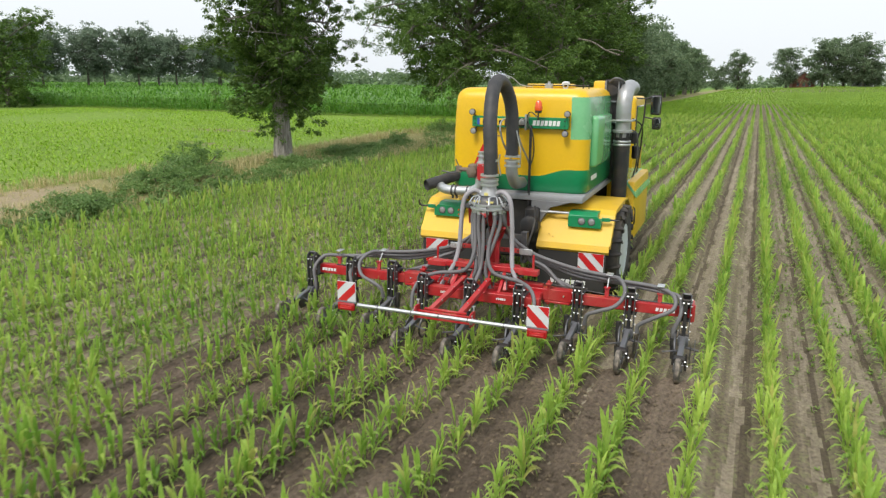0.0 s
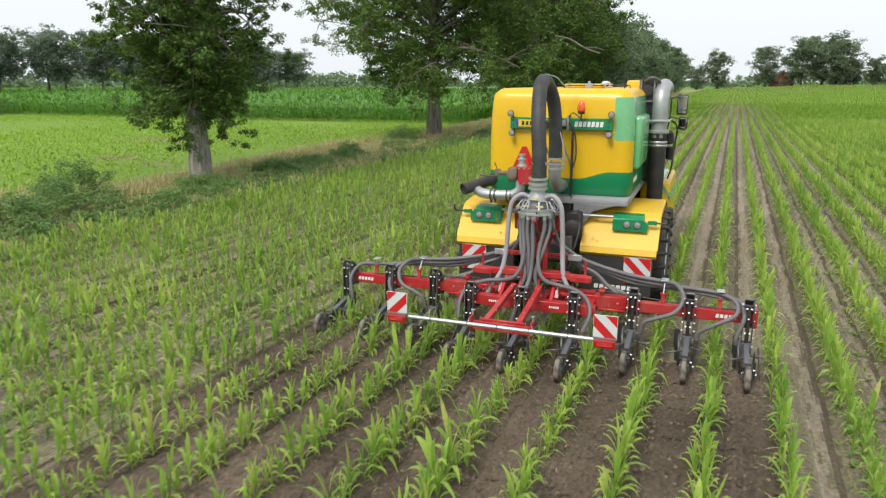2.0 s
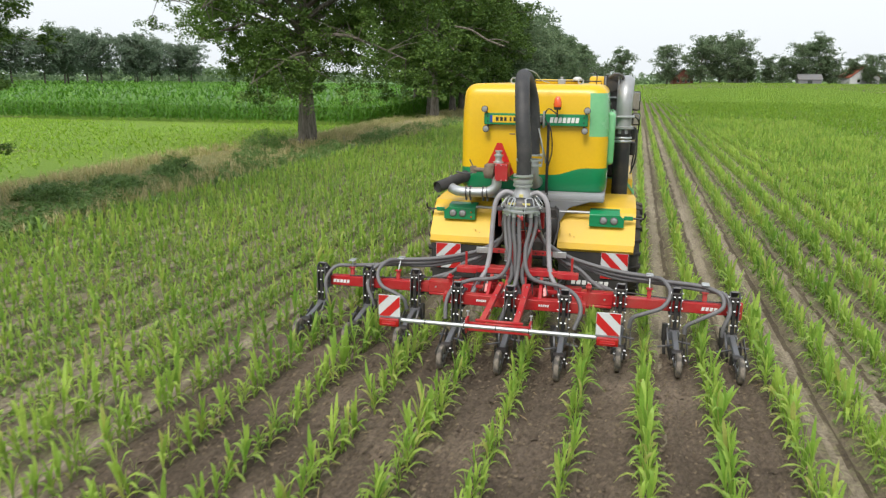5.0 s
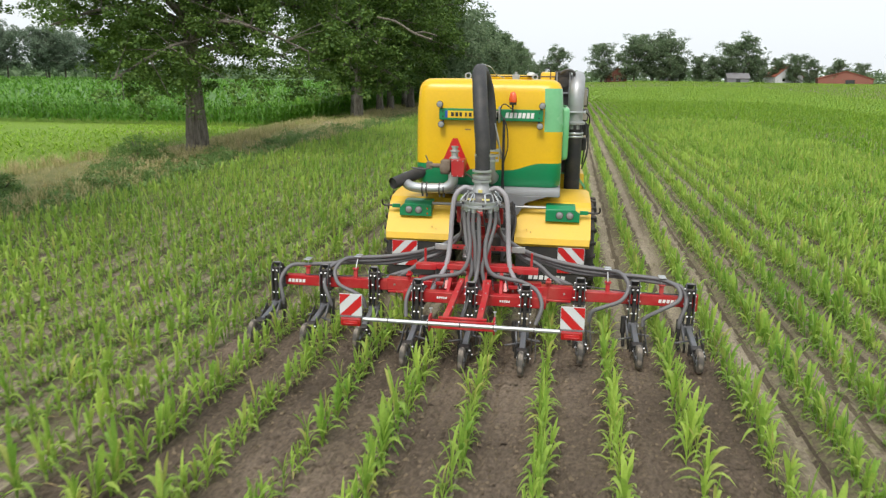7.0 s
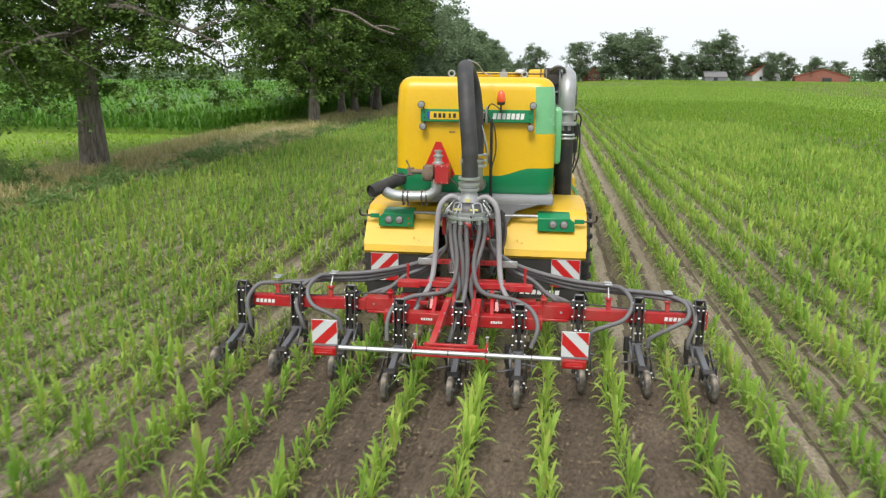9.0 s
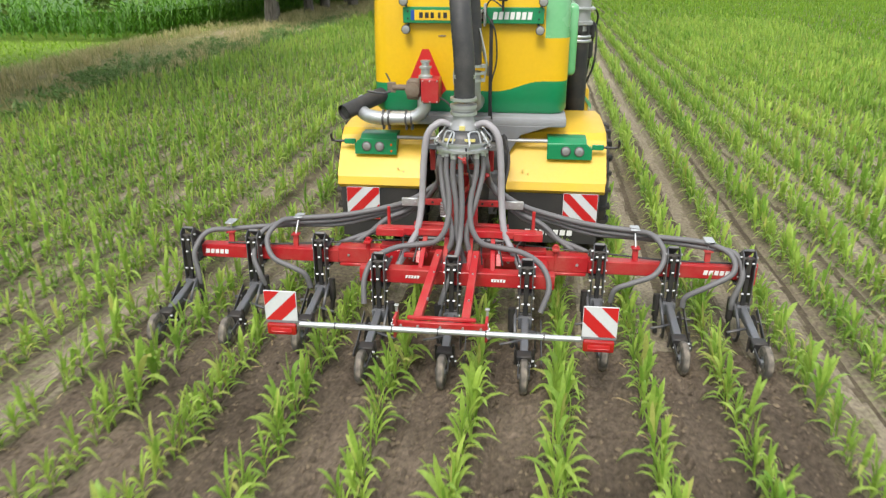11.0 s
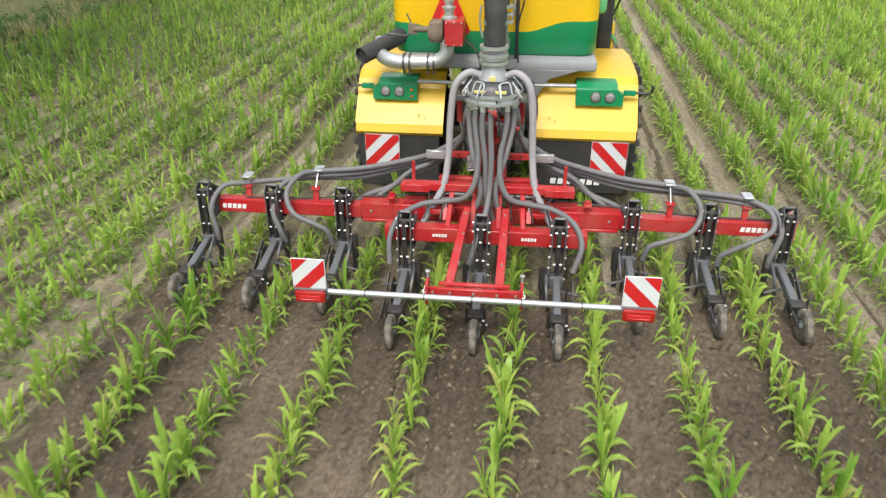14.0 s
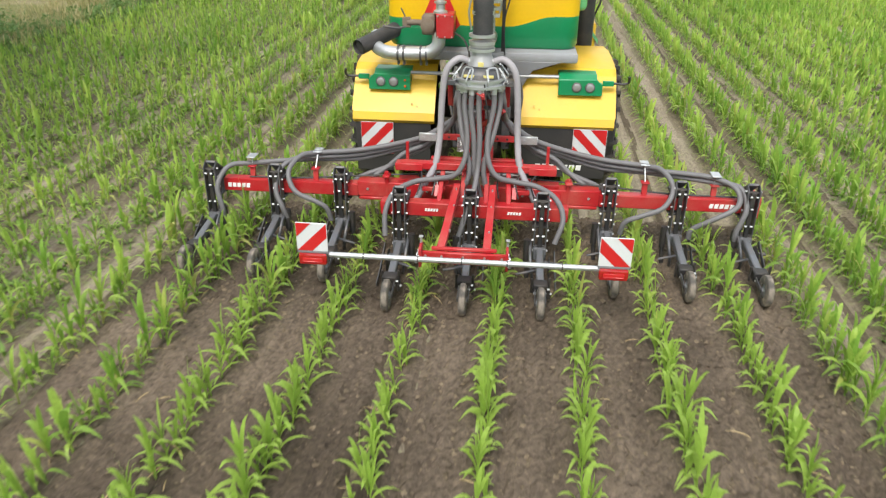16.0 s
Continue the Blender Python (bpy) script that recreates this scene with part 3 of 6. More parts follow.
weed_kinds = [joined([blade(rng.uniform(0.07, 0.17), rng.uniform(0.016, 0.04), rng.uniform(0.35, 1.25), rng.uniform(0.1, 0.5), a + rng.normal(0, 0.4), (0, 0, 0), 3) for a in (0, 1.3, 2.5, 3.8, 5.0)]) for _ in range(8)]
weeds("field_weeds", "low green weeds between the unhoed maize rows", FIELD_EDGE, -3.9, -8, 72, 46000, 0.5, 1.25, WEED)
weeds("field_weeds", "low green weeds between the unhoed maize rows", 3.9, 7.4, -4, 72, 12000, 0.4, 1.0, WEED)
weeds("field_weeds", "thick weeds in the denser part of the maize field", 7.4, 17, -4, 75, 24000, 0.9, 2.0, MAIZE_FAR)

# a few pale, torn leaves lie on the soil by the rows
litter = crop_places(-4.5, 5, -8, 60, 0.2, holes=0.35, wander=0.10)
litter[:, 2] = rng.uniform(0.045, 0.11, len(litter))
v, f = scatter([blade(0.17, 0.014, 0.25, 0.35, 0.4, (0, 0, 0), 4)], litter, rng.uniform(0, 6.28, len(litter)), rng.uniform(0.5, 1.2, len(litter)), np.zeros(len(litter), int))
STRAW = leaf_material("withered_leaf", (0.30, 0.20, 0.09), (0.55, 0.42, 0.22), glow=0.15)
tagged(new("withered_leaves", mesh_np("withered_leaves", v, f, STRAW)), "withered straw-coloured leaves lying by the maize rows", "leaves", kind="stuff")

# ---- verge, sown field and tall maize beyond ----
n = 10000
gp = np.stack([rng.uniform(VERGE_FAR - 0.6, FIELD_EDGE + 0.1, n), rng.uniform(-4, 110, n) ** 1.0, np.zeros(n)], -1)
gp[:, 2] = 0.08 * np.clip((FIELD_EDGE - gp[:, 0]) / 1.6, 0, 1) * np.clip((gp[:, 0] - VERGE_FAR) / 1.5, 0, 1)
tufts = [joined([blade(rng.uniform(0.35, 0.7), 0.028, rng.uniform(0.9, 1.45), rng.uniform(0.05, 0.35), rng.uniform(0, 6.28), (rng.normal(0, 0.06), rng.normal(0, 0.06), 0), 3) for _ in range(8)]) for _ in range(6)]
patchy = np.clip(0.75 + 0.5 * np.sin(gp[:, 0] * 1.3 + gp[:, 1] * 0.23) + rng.normal(0, 0.25, n), 0.3, 1.5) * 0.74
v, f = scatter(tufts, gp, rng.uniform(0, 6.28, n), patchy, rng.integers(0, 6, n))
tagged(new("verge_grass", mesh_np("verge_grass", v, f, DRY_GRASS)), "dry seeding grass on the verge under the oaks", "grass", kind="stuff")
n = 6500
gp = np.stack([FIELD_EDGE - rng.uniform(-0.5, 2.2, n), rng.uniform(-4, 110, n), np.full(n, 0.03)], -1)
v, f = scatter(weed_kinds, gp, rng.uniform(0, 6.28, n), rng.uniform(1.0, 3.0, n), rng.integers(0, 8, n))
tagged(new("green_weeds", mesh_np("green_weeds", v, f, BUSH_LEAF)), "green weeds along the edge of the maize field", "weeds", kind="stuff")

def maize_front(x):
    """Where the tall maize begins beyond the sown field."""
    return 57 + 0.06 * (np.maximum(x, -90) + 30)


pts = []
for x in np.arange(-72, VERGE_FAR - 0.4, 0.5):
    y = np.arange(-2 - x * 0.1, maize_front(x) - 0.6, 0.26)
    pts.append(np.stack([x + rng.normal(0, 0.14, len(y)), y + rng.uniform(-0.3, 0.3, len(y)), np.zeros(len(y))], -1))
pts = np.concatenate(pts)
bare = np.sin(pts[:, 0] * 0.16 + 1.0) * np.sin(pts[:, 1] * 0.12 + 2.2 + pts[:, 0] * 0.04)
pts = pts[rng.random(len(pts)) > np.clip(bare * 1.6 - 0.2, 0, 0.95)]
size = np.clip(rng.normal(1.9, 0.5, len(pts)), 0.8, 3.0)
v, f = scatter(weed_kinds, pts, rng.uniform(0, 6.28, len(pts)), size, rng.integers(0, 8, len(pts)))
tagged(new("low_crop", mesh_np("low_crop", v, f, LOW_CROP)), "low light green crop in the field beyond the verge", "crop", kind="stuff")

tall_kinds = [joined([blade(rng.uniform(0.7, 1.0), 0.10, rng.uniform(0.6, 1.2), rng.uniform(0.3, 0.7), rng.uniform(0, 6.28), (0, 0, 0.15 + 0.19 * k), 4) for k in range(8)]) for _ in range(6)]
pts = []
for k, y in enumerate(np.arange(0, 5.6, 0.7)):
    x = np.arange(-150, -20.5, 0.30 + 0.04 * k)
    pts.append(np.stack([x + rng.uniform(-0.1, 0.1, len(x)), maize_front(x) + y + rng.normal(0, 0.12, len(x)), np.zeros(len(x))], -1))
side = np.arange(58, 160, 0.4)
for k in range(3):
    pts.append(np.stack([-20.6 - 0.7 * k + rng.normal(0, 0.1, len(side)), side, np.zeros(len(side))], -1))
pts = np.concatenate(pts)
v, f = scatter(tall_kinds, pts, rng.uniform(0, 6.28, len(pts)), rng.normal(1.0, 0.08, len(pts)), rng.integers(0, 6, len(pts)))
tagged(new("tall_maize_edge", mesh_np("tall_maize_edge", v, f, TALL_MAIZE)), "edge of a tall dark green maize field", "maize", kind="stuff")
top_kinds = [joined([blade(rng.uniform(0.7, 1.1), 0.26, rng.uniform(0.5, 1.2), rng.uniform(0.1, 0.5), rng.uniform(0, 6.28), (0, 0, 0), 3) for _ in range(4)]) for _ in range(5)]
n = 16000
px = rng.uniform(-230, -20.5, n)
py = 44 + 215 * rng.random(n) ** 1.7
keep = py > maize_front(px) + 4.5
pts = np.stack([px, py, np.full(n, 1.18)], -1)[keep]
v, f = scatter(top_kinds, pts, rng.uniform(0, 6.28, len(pts)), rng.uniform(0.8, 1.25, len(pts)), rng.integers(0, 5, len(pts)))
tagged(new("tall_maize_tops", mesh_np("tall_maize_tops", v, f, TALL_MAIZE)), "tops of the tall maize reaching far back", "maize", kind="stuff")
cx_, cy_ = np.meshgrid(np.linspace(-420, -21, 60), np.linspace(0, 300, 60), indexing="ij")
cyy = maize_front(cx_) + 4.5 + cy_
k = np.arange(3600).reshape(60, 60)
canopy = mesh_np("maize_canopy", np.stack([cx_, cyy, 1.15 + 0.18 * rng.random(cx_.shape)], -1).reshape(-1, 3), np.stack([k[:-1, :-1], k[1:, :-1], k[1:, 1:], k[:-1, 1:]], -1).reshape(-1, 4), TALL_MAIZE)
tagged(new("maize_canopy", canopy), "closed leaf canopy of the tall maize field", "maize", kind="stuff")


# ---- trees ----
LEAF_CARD = np.array([(-0.5, 0, 0), (0.05, -0.32, 0.06), (0.55, 0, -0.03), (0.05, 0.32, 0.06)])


def leaf_cloud(centres, radii, per, leaf, r, clumps=6, tight=0.32):
    """Small folded leaves in tight clumps round the twig ends; they face upwards and outwards."""
    def ball(n):
        d = r.normal(0, 1, (n, 3))
        return d / np.linalg.norm(d, axis=1)[:, None]
    k = len(centres) * clumps
    clump = np.repeat(centres, clumps, axis=0) + ball(k) * (np.repeat(radii, clumps) * r.random(k) ** 0.4)[:, None] * np.array([1, 1, 0.7])
    rad = np.repeat(radii, clumps) * tight * r.uniform(0.7, 1.3, k)
    each = max(3, per // clumps)
    out = ball(k * each)
    p = np.repeat(clump, each, axis=0) + out * (np.repeat(rad, each) * r.random(k * each) ** 0.5)[:, None] * np.array([1, 1, 0.62])
    up = out * 0.55 + np.array([0, 0, 0.75]) + r.normal(0, 0.42, p.shape)
    up /= np.linalg.norm(up, axis=1)[:, None]
    a = np.cross(up, ball(len(p)))
    a /= np.linalg.norm(a, axis=1)[:, None] + 1e-9
    rot = np.stack([a, np.cross(up, a), up], -1)
    v = np.einsum("nij,kj->nki", rot, LEAF_CARD) * (leaf * r.uniform(0.6, 1.35, len(p)))[:, None, None] + p[:, None, :]
    return v.reshape(-1, 3), np.arange(len(p) * 4).reshape(-1, 4)


def tree_meshes(seed, height, spread, clear, trunk_r, limbs, twigs, per, leaf, cloud, mats, droop=0.0, low=0.7, ramp=0.45, clumps=6, tight=0.32):
    """Trunk with limbs as one mesh, and a crown of leaves round the twig ends as another."""
    r = np.random.default_rng(seed)
    wood = Geo()
    lean = r.normal(0, 0.25, 2)
    spine = [Vector((lean[0] * t * t, lean[1] * t * t, height * 0.80 * t)) for t in np.linspace(0, 1, 7)]
    def tapered(pts, r0, r1, n=8):
        verts, faces = [], []
        for i, p in enumerate(pts):
            d = (pts[min(i + 1, len(pts) - 1)] - pts[max(i - 1, 0)]).normalized()
            a = d.cross(Vector((0.3, 1, 0.1))).normalized()
            b = d.cross(a)
            rr = r0 + (r1 - r0) * (i / (len(pts) - 1)) ** 0.8
            verts += [p + (a * math.cos(6.2832 * k / n) + b * math.sin(6.2832 * k / n)) * rr * (1 + 0.06 * math.sin(3 * k + i)) for k in range(n)]
        for i in range(len(pts) - 1):
            faces += [(i * n + k, i * n + (k + 1) % n, (i + 1) * n + (k + 1) % n, (i + 1) * n + k) for k in range(n)]
        wood.add(verts, faces)
    flare = [Vector((0, 0, -0.15)), Vector((0, 0, 0.25)), Vector((0, 0, 0.8))]
    tapered(flare, trunk_r * 1.25, trunk_r * 1.02, 12)
    tapered([Vector((0, 0, 0.6))] + spine[1:], trunk_r * 1.06, trunk_r * 0.2, 12)
    ends, sizes = [], []
    for k in range(limbs):
        f = (k + r.uniform(0.1, 0.9)) / limbs
        z = clear + (height * 0.78 - clear) * f ** 1.15
        a = k * 2.4 + r.normal(0, 0.4)
        reach = spread * (0.62 + 0.5 * math.sin(math.pi * min(1, 0.22 + 0.72 * f))) * r.uniform(0.75, 1.12) * (low + (1 - low) * min(1, f / ramp))
        start = Vector((lean[0] * (z / height) ** 2, lean[1] * (z / height) ** 2, z))
        lift = reach * (0.10 + 0.55 * f) - droop * reach * (1 - f) ** 2
        pts = [start + Vector((math.cos(a + 0.25 * math.sin(3 * t + k)) * reach * t, math.sin(a + 0.25 * math.sin(3 * t + k)) * reach * t, lift * t + reach * 0.16 * math.sin(math.pi * t))) for t in np.linspace(0, 1, 6)]
        tapered(pts, trunk_r * (0.42 - 0.22 * f), 0.03, 6)
        for j in range(twigs):
            t = 0.28 + 0.72 * (j + r.uniform(0, 1)) / twigs
            base = pts[min(5, int(t * 5))].lerp(pts[min(5, int(t * 5) + 1)], t * 5 - int(t * 5))
            off = Vector(r.normal(0, 1, 3)) * spread * 0.16
            off.z = off.z * 0.8 - droop * 0.8 * r.random() * (1 - f)
            tip = base + off
            tapered([base, base.lerp(tip, 0.5) + Vector((0, 0, 0.06)), tip], 0.035, 0.008, 4)
            ends.append(tip)
            sizes.append(cloud * r.uniform(0.6, 1.25))
    v, f = leaf_cloud(np.array([tuple(p) for p in ends]), np.array(sizes), per, leaf, r, clumps, tight)
    return mesh_from("trunk", wood, mats[0]), mesh_np("crown", v, f, mats[1], smooth=False)


def tree(name, meshes, label, at, turn=0.0, size=1.0, group="", sink=0.0):
    ob = thing(name, label, "tree", group, (at[0], at[1], (at[2] if len(at) > 2 else 0) - sink))
    ob.rotation_euler = (0, 0, turn)
    ob.scale = (size, size, size)
    part("trunk", meshes[0], None, ob)
    part("crown", meshes[1], None, ob, "dense dark green foliage")
    return ob


OAKS = [tree_meshes(11, 15, 5.6, 2.7, 0.40, 36, 17, 300, 0.108, 0.80, (PALE_BARK, OAK_LEAF), 0.12, 0.08, 0.85),
        tree_meshes(12, 16, 6.9, 4.0, 0.49, 36, 19, 300, 0.145, 1.15, (BARK, OAK_LEAF), 0.27, 0.9, tight=0.40),
        tree_meshes(13, 16, 6.2, 4.0, 0.40, 22, 12, 120, 0.28, 1.25, (BARK, OAK_LEAF), 0.35, clumps=5, tight=0.45)]
FARTREES = [tree_meshes(21, 15, 4.6, 2.6, 0.35, 20, 8, 62, 0.46, 1.5, (BARK, HAZED_FAR_LEAF), 0.2, clumps=3, tight=0.75),
            tree_meshes(22, 15, 3.9, 2.2, 0.32, 20, 8, 62, 0.46, 1.35, (BARK, HAZED_FAR_LEAF), 0.2, clumps=3, tight=0.75),
            tree_meshes(23, 14, 5.6, 2.4, 0.35, 22, 8, 62, 0.48, 1.6, (BARK, HAZED_FAR_LEAF), 0.2, clumps=3, tight=0.75),
            tree_meshes(24, 17, 6.2, 5.0, 0.34, 20, 9, 60, 0.50, 1.6, (BARK, HAZED_ROW_LEAF), 0.1, 0.8, clumps=3, tight=0.75)]
LINE = "oaks in a line along the verge"
tree("oak_tree", OAKS[0], "old oak with a pale trunk and low drooping leafy twigs", (-16.07, 17.65, 0.09), 0.6, 1.0, LINE)
tree("oak_tree", OAKS[1], "old oak with a straight dark trunk on the dry verge", (-16.2, 41.1, 0.09), 2.2, 1.0, LINE)
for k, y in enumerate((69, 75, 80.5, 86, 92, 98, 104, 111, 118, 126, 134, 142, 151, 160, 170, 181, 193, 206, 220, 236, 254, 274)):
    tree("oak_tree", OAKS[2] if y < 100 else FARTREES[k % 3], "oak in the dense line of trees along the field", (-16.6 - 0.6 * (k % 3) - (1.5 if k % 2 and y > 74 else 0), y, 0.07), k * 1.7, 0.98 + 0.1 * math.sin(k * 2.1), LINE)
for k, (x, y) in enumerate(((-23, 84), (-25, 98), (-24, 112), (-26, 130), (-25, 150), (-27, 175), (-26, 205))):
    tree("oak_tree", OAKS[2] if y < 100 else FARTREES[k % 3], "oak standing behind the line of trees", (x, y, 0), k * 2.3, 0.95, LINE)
tree("broadleaf_tree", OAKS[2], "dark broadleaf tree with foliage down to the ground", (-81.4, 51.5, -2.5), 1.0, 0.9)
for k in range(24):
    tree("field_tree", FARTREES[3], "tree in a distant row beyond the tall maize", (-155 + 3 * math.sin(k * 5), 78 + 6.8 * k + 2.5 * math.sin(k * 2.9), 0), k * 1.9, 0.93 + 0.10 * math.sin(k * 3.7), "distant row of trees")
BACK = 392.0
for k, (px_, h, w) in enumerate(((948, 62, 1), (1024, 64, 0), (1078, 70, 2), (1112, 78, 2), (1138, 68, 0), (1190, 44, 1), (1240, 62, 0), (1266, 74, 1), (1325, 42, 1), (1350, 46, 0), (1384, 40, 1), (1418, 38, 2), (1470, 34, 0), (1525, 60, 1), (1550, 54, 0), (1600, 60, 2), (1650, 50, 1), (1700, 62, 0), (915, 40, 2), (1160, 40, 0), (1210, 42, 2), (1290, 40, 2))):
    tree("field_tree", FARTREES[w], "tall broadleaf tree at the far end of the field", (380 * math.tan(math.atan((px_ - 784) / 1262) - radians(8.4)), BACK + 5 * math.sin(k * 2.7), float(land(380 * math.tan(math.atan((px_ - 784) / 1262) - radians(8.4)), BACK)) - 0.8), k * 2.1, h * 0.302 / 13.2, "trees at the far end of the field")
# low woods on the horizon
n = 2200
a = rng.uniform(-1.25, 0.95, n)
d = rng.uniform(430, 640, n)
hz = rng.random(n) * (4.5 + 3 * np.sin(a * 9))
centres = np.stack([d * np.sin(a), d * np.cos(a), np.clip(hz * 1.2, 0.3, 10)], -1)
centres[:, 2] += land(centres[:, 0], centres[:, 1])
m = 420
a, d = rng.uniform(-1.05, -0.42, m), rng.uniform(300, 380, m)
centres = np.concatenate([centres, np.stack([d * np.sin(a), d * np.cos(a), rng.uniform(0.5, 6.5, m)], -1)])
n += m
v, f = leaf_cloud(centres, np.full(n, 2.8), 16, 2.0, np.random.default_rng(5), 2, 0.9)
tagged(new("far_woods", mesh_np("far_woods", v, f, HAZED_FAR_LEAF, smooth=False)), "low woods and hedges along the horizon", "woods", kind="stuff")
# a dead branch reaching out of the trees
dead = thing("dead_branch", "bare pale dead branch reaching out of the trees", "branch", at=(-11.2, 63.5, 6.7))
part("limb", Geo().tube([(-2.2, 0, 1.2), (-0.8, 0, 0.9), (0.6, 0, 0.1), (2.0, 0, -0.4)], 0.09, 6), BARK, dead)
part("twig", Geo().tube([(0.6, 0, 0.1), (1.4, 0.2, 0.15), (2.3, 0.3, -0.1)], 0.05, 5), BARK, dead)


def bush(at, w, h, seed, label):
    r = np.random.default_rng(seed)
    k = 46
    a, q = r.uniform(0, 6.283, k), r.random(k) ** 0.6
    c = np.stack([np.cos(a) * q * w, np.sin(a) * q * w * 0.8, h * (1 - 0.75 * q ** 2) * r.uniform(0.35, 1, k)], -1)
    v, f = leaf_cloud(c, np.full(k, 0.34), 170, 0.062, r, 5, 0.55)
    ob = thing("bush", label, "bush", "bushes on the verge", at)
    g = Geo()
    for p in c[::4]:
        g.tube([(0.1 * p[0], 0.1 * p[1], 0), (0.6 * p[0], 0.6 * p[1], 0.5 * p[2]), tuple(p)], 0.015, 4, 2)
    part("stem", g, BARK, ob)
    part("foliage", mesh_np("foliage", v, f, BUSH_LEAF, smooth=False), None, ob)


for at, w, h, s in (((-16.4, 12.3, 0.09), 1.3, 1.4, 1), ((-14.9, 10.6, 0.09), 1.5, 0.8, 2), ((-14.4, 8.4, 0.1), 1.5, 0.8, 3), ((-15.2, 21.5, 0.09), 1.0, 0.4, 4), ((-15.3, 27.5, 0.09), 0.9, 0.6, 5), ((-16.2, 36.4, 0.1), 1.2, 1.0, 6), ((-15.0, 24, 0.09), 0.8, 0.35, 7), ((-14.6, 16, 0.09), 0.9, 0.4, 9), ((-15.3, 33, 0.09), 0.7, 0.35, 10), ((-13.6, 4.6, 0.1), 1.1, 0.6, 12)):
    bush(at, w, h, s, "low green bramble bush on the dry grass verge")

# rank weeds on the field side of the verge, in a ragged strip
r_weeds = np.random.default_rng(77)
n = 850
c = np.stack([FIELD_EDGE - 0.3 - 2.3 * r_weeds.random(n) ** 1.3, r_weeds.uniform(-3, 62, n), np.zeros(n)], -1)
rank = 0.5 + 0.5 * np.sin(c[:, 1] * 0.55 + 1.0) * np.sin(c[:, 1] * 0.21 + 0.4 + c[:, 0]) + 0.25 * (c[:, 1] < 26)
c = c[r_weeds.random(n) < np.clip(rank, 0.10, 0.8)]
rank = np.clip(0.5 + 0.5 * np.sin(c[:, 1] * 0.8 + c[:, 0] * 1.7), 0, 1)
c[:, 2] = 0.12 + (0.14 + 0.30 * rank) * r_weeds.random(len(c))
v, f = leaf_cloud(c, 0.22 + 0.14 * rank, 84, 0.075, r_weeds, 4, 0.6)
tagged(new("verge_weeds", mesh_np("verge_weeds", v, f, BUSH_LEAF, smooth=False)), "rank green weeds along the field side of the verge", "weeds", kind="stuff")


# ---- buildings far down the field ----
def house(name, label, at, w, d, eave, ridge, wall, roof, openings, turn=0.0, gable="x"):
    ob = thing(name, label, "house", at=at)
    ob.rotation_euler = (0, 0, radians(turn))
    if gable == "x":
        outline = [(-w / 2, 0), (w / 2, 0), (w / 2, eave), (0, ridge), (-w / 2, eave)]
        part("wall", Geo().prism(outline, -d / 2, d / 2, "y"), wall, ob)
        for s in (-1, 1):
            part("roof", Geo().prism([(s * (w / 2 + 0.4), eave - 0.25), (0, ridge + 0.02), (0, ridge + 0.28), (s * (w / 2 + 0.4), eave + 0.02)], -d / 2 - 0.4, d / 2 + 0.4, "y"), roof, ob)
    else:
        outline = [(-d / 2, 0), (d / 2, 0), (d / 2, eave), (0, ridge), (-d / 2, eave)]
        part("wall", Geo().prism(outline, -w / 2, w / 2, "x"), wall, ob)
        for s in (-1, 1):
            part("roof", Geo().prism([(s * (d / 2 + 0.4), eave - 0.25), (0, ridge + 0.02), (0, ridge + 0.28), (s * (d / 2 + 0.4), eave + 0.02)], -w / 2 - 0.4, w / 2 + 0.4, "x"), roof, ob)
    for kind, x, z, a, b in openings:
        o = part(kind, Geo().box(x - a / 2, x + a / 2, -d / 2 - 0.06, -d / 2 + 0.1, z, z + b, 0.02), DARK_GLASS, ob)
        part("sill", Geo().box(x - a / 2 - 0.1, x + a / 2 + 0.1, -d / 2 - 0.16, -d / 2 - 0.05, z - 0.12, z, 0.01), SIGN_WHITE, o)
    return ob


house("barn", "long red brick barn with a low tiled roof", (129, BACK - 4, float(land(129, BACK - 4)) - 0.1), 23, 14, 2.6, 5.9, BRICK, ROOF_RED, [("barn_door", 2, 0.05, 4, 2.0)], -12)
house("farmhouse", "white-gabled farmhouse half hidden by trees", (104, BACK + 4, float(land(104, BACK + 4)) - 0.1), 15, 9, 3.2, 9.0, SIGN_WHITE, ROOF_RED, [("window", -3, 1, 1.4, 1.5), ("window", 3, 1, 1.4, 1.5)], 20)
house("shed", "low shed with a wide grey roof", (80, BACK - 6, float(land(80, BACK - 6)) - 0.1), 10, 7, 2.2, 4.4, GREY, ROOF_GREY, [("door", 0, 0.05, 2, 1.9)], 0, "y")
house("house", "brick house with a dark roof among far trees", (23, BACK + 7, float(land(23, BACK + 7)) - 0.1), 10, 8, 3.6, 7.5, BRICK, ROOF_GREY, [("window", -2.5, 1, 1.3, 1.4), ("window", 0.2, 1, 1.3, 1.4), ("window", 2.8, 1, 1.3, 1.4)], 8)
house("house", "pale house with a red roof among far trees", (50, BACK + 9, float(land(50, BACK + 9)) - 0.1), 9, 8, 3.0, 6.5, SIGN_WHITE, ROOF_RED, [("window", -2, 1, 1.3, 1.4), ("window", 2, 1, 1.3, 1.4)], -10, "y")


# ---- the slurry tractor ----
tractor = thing("slurry_tractor", "yellow and green self-propelled slurry tractor seen from behind", "tractor")


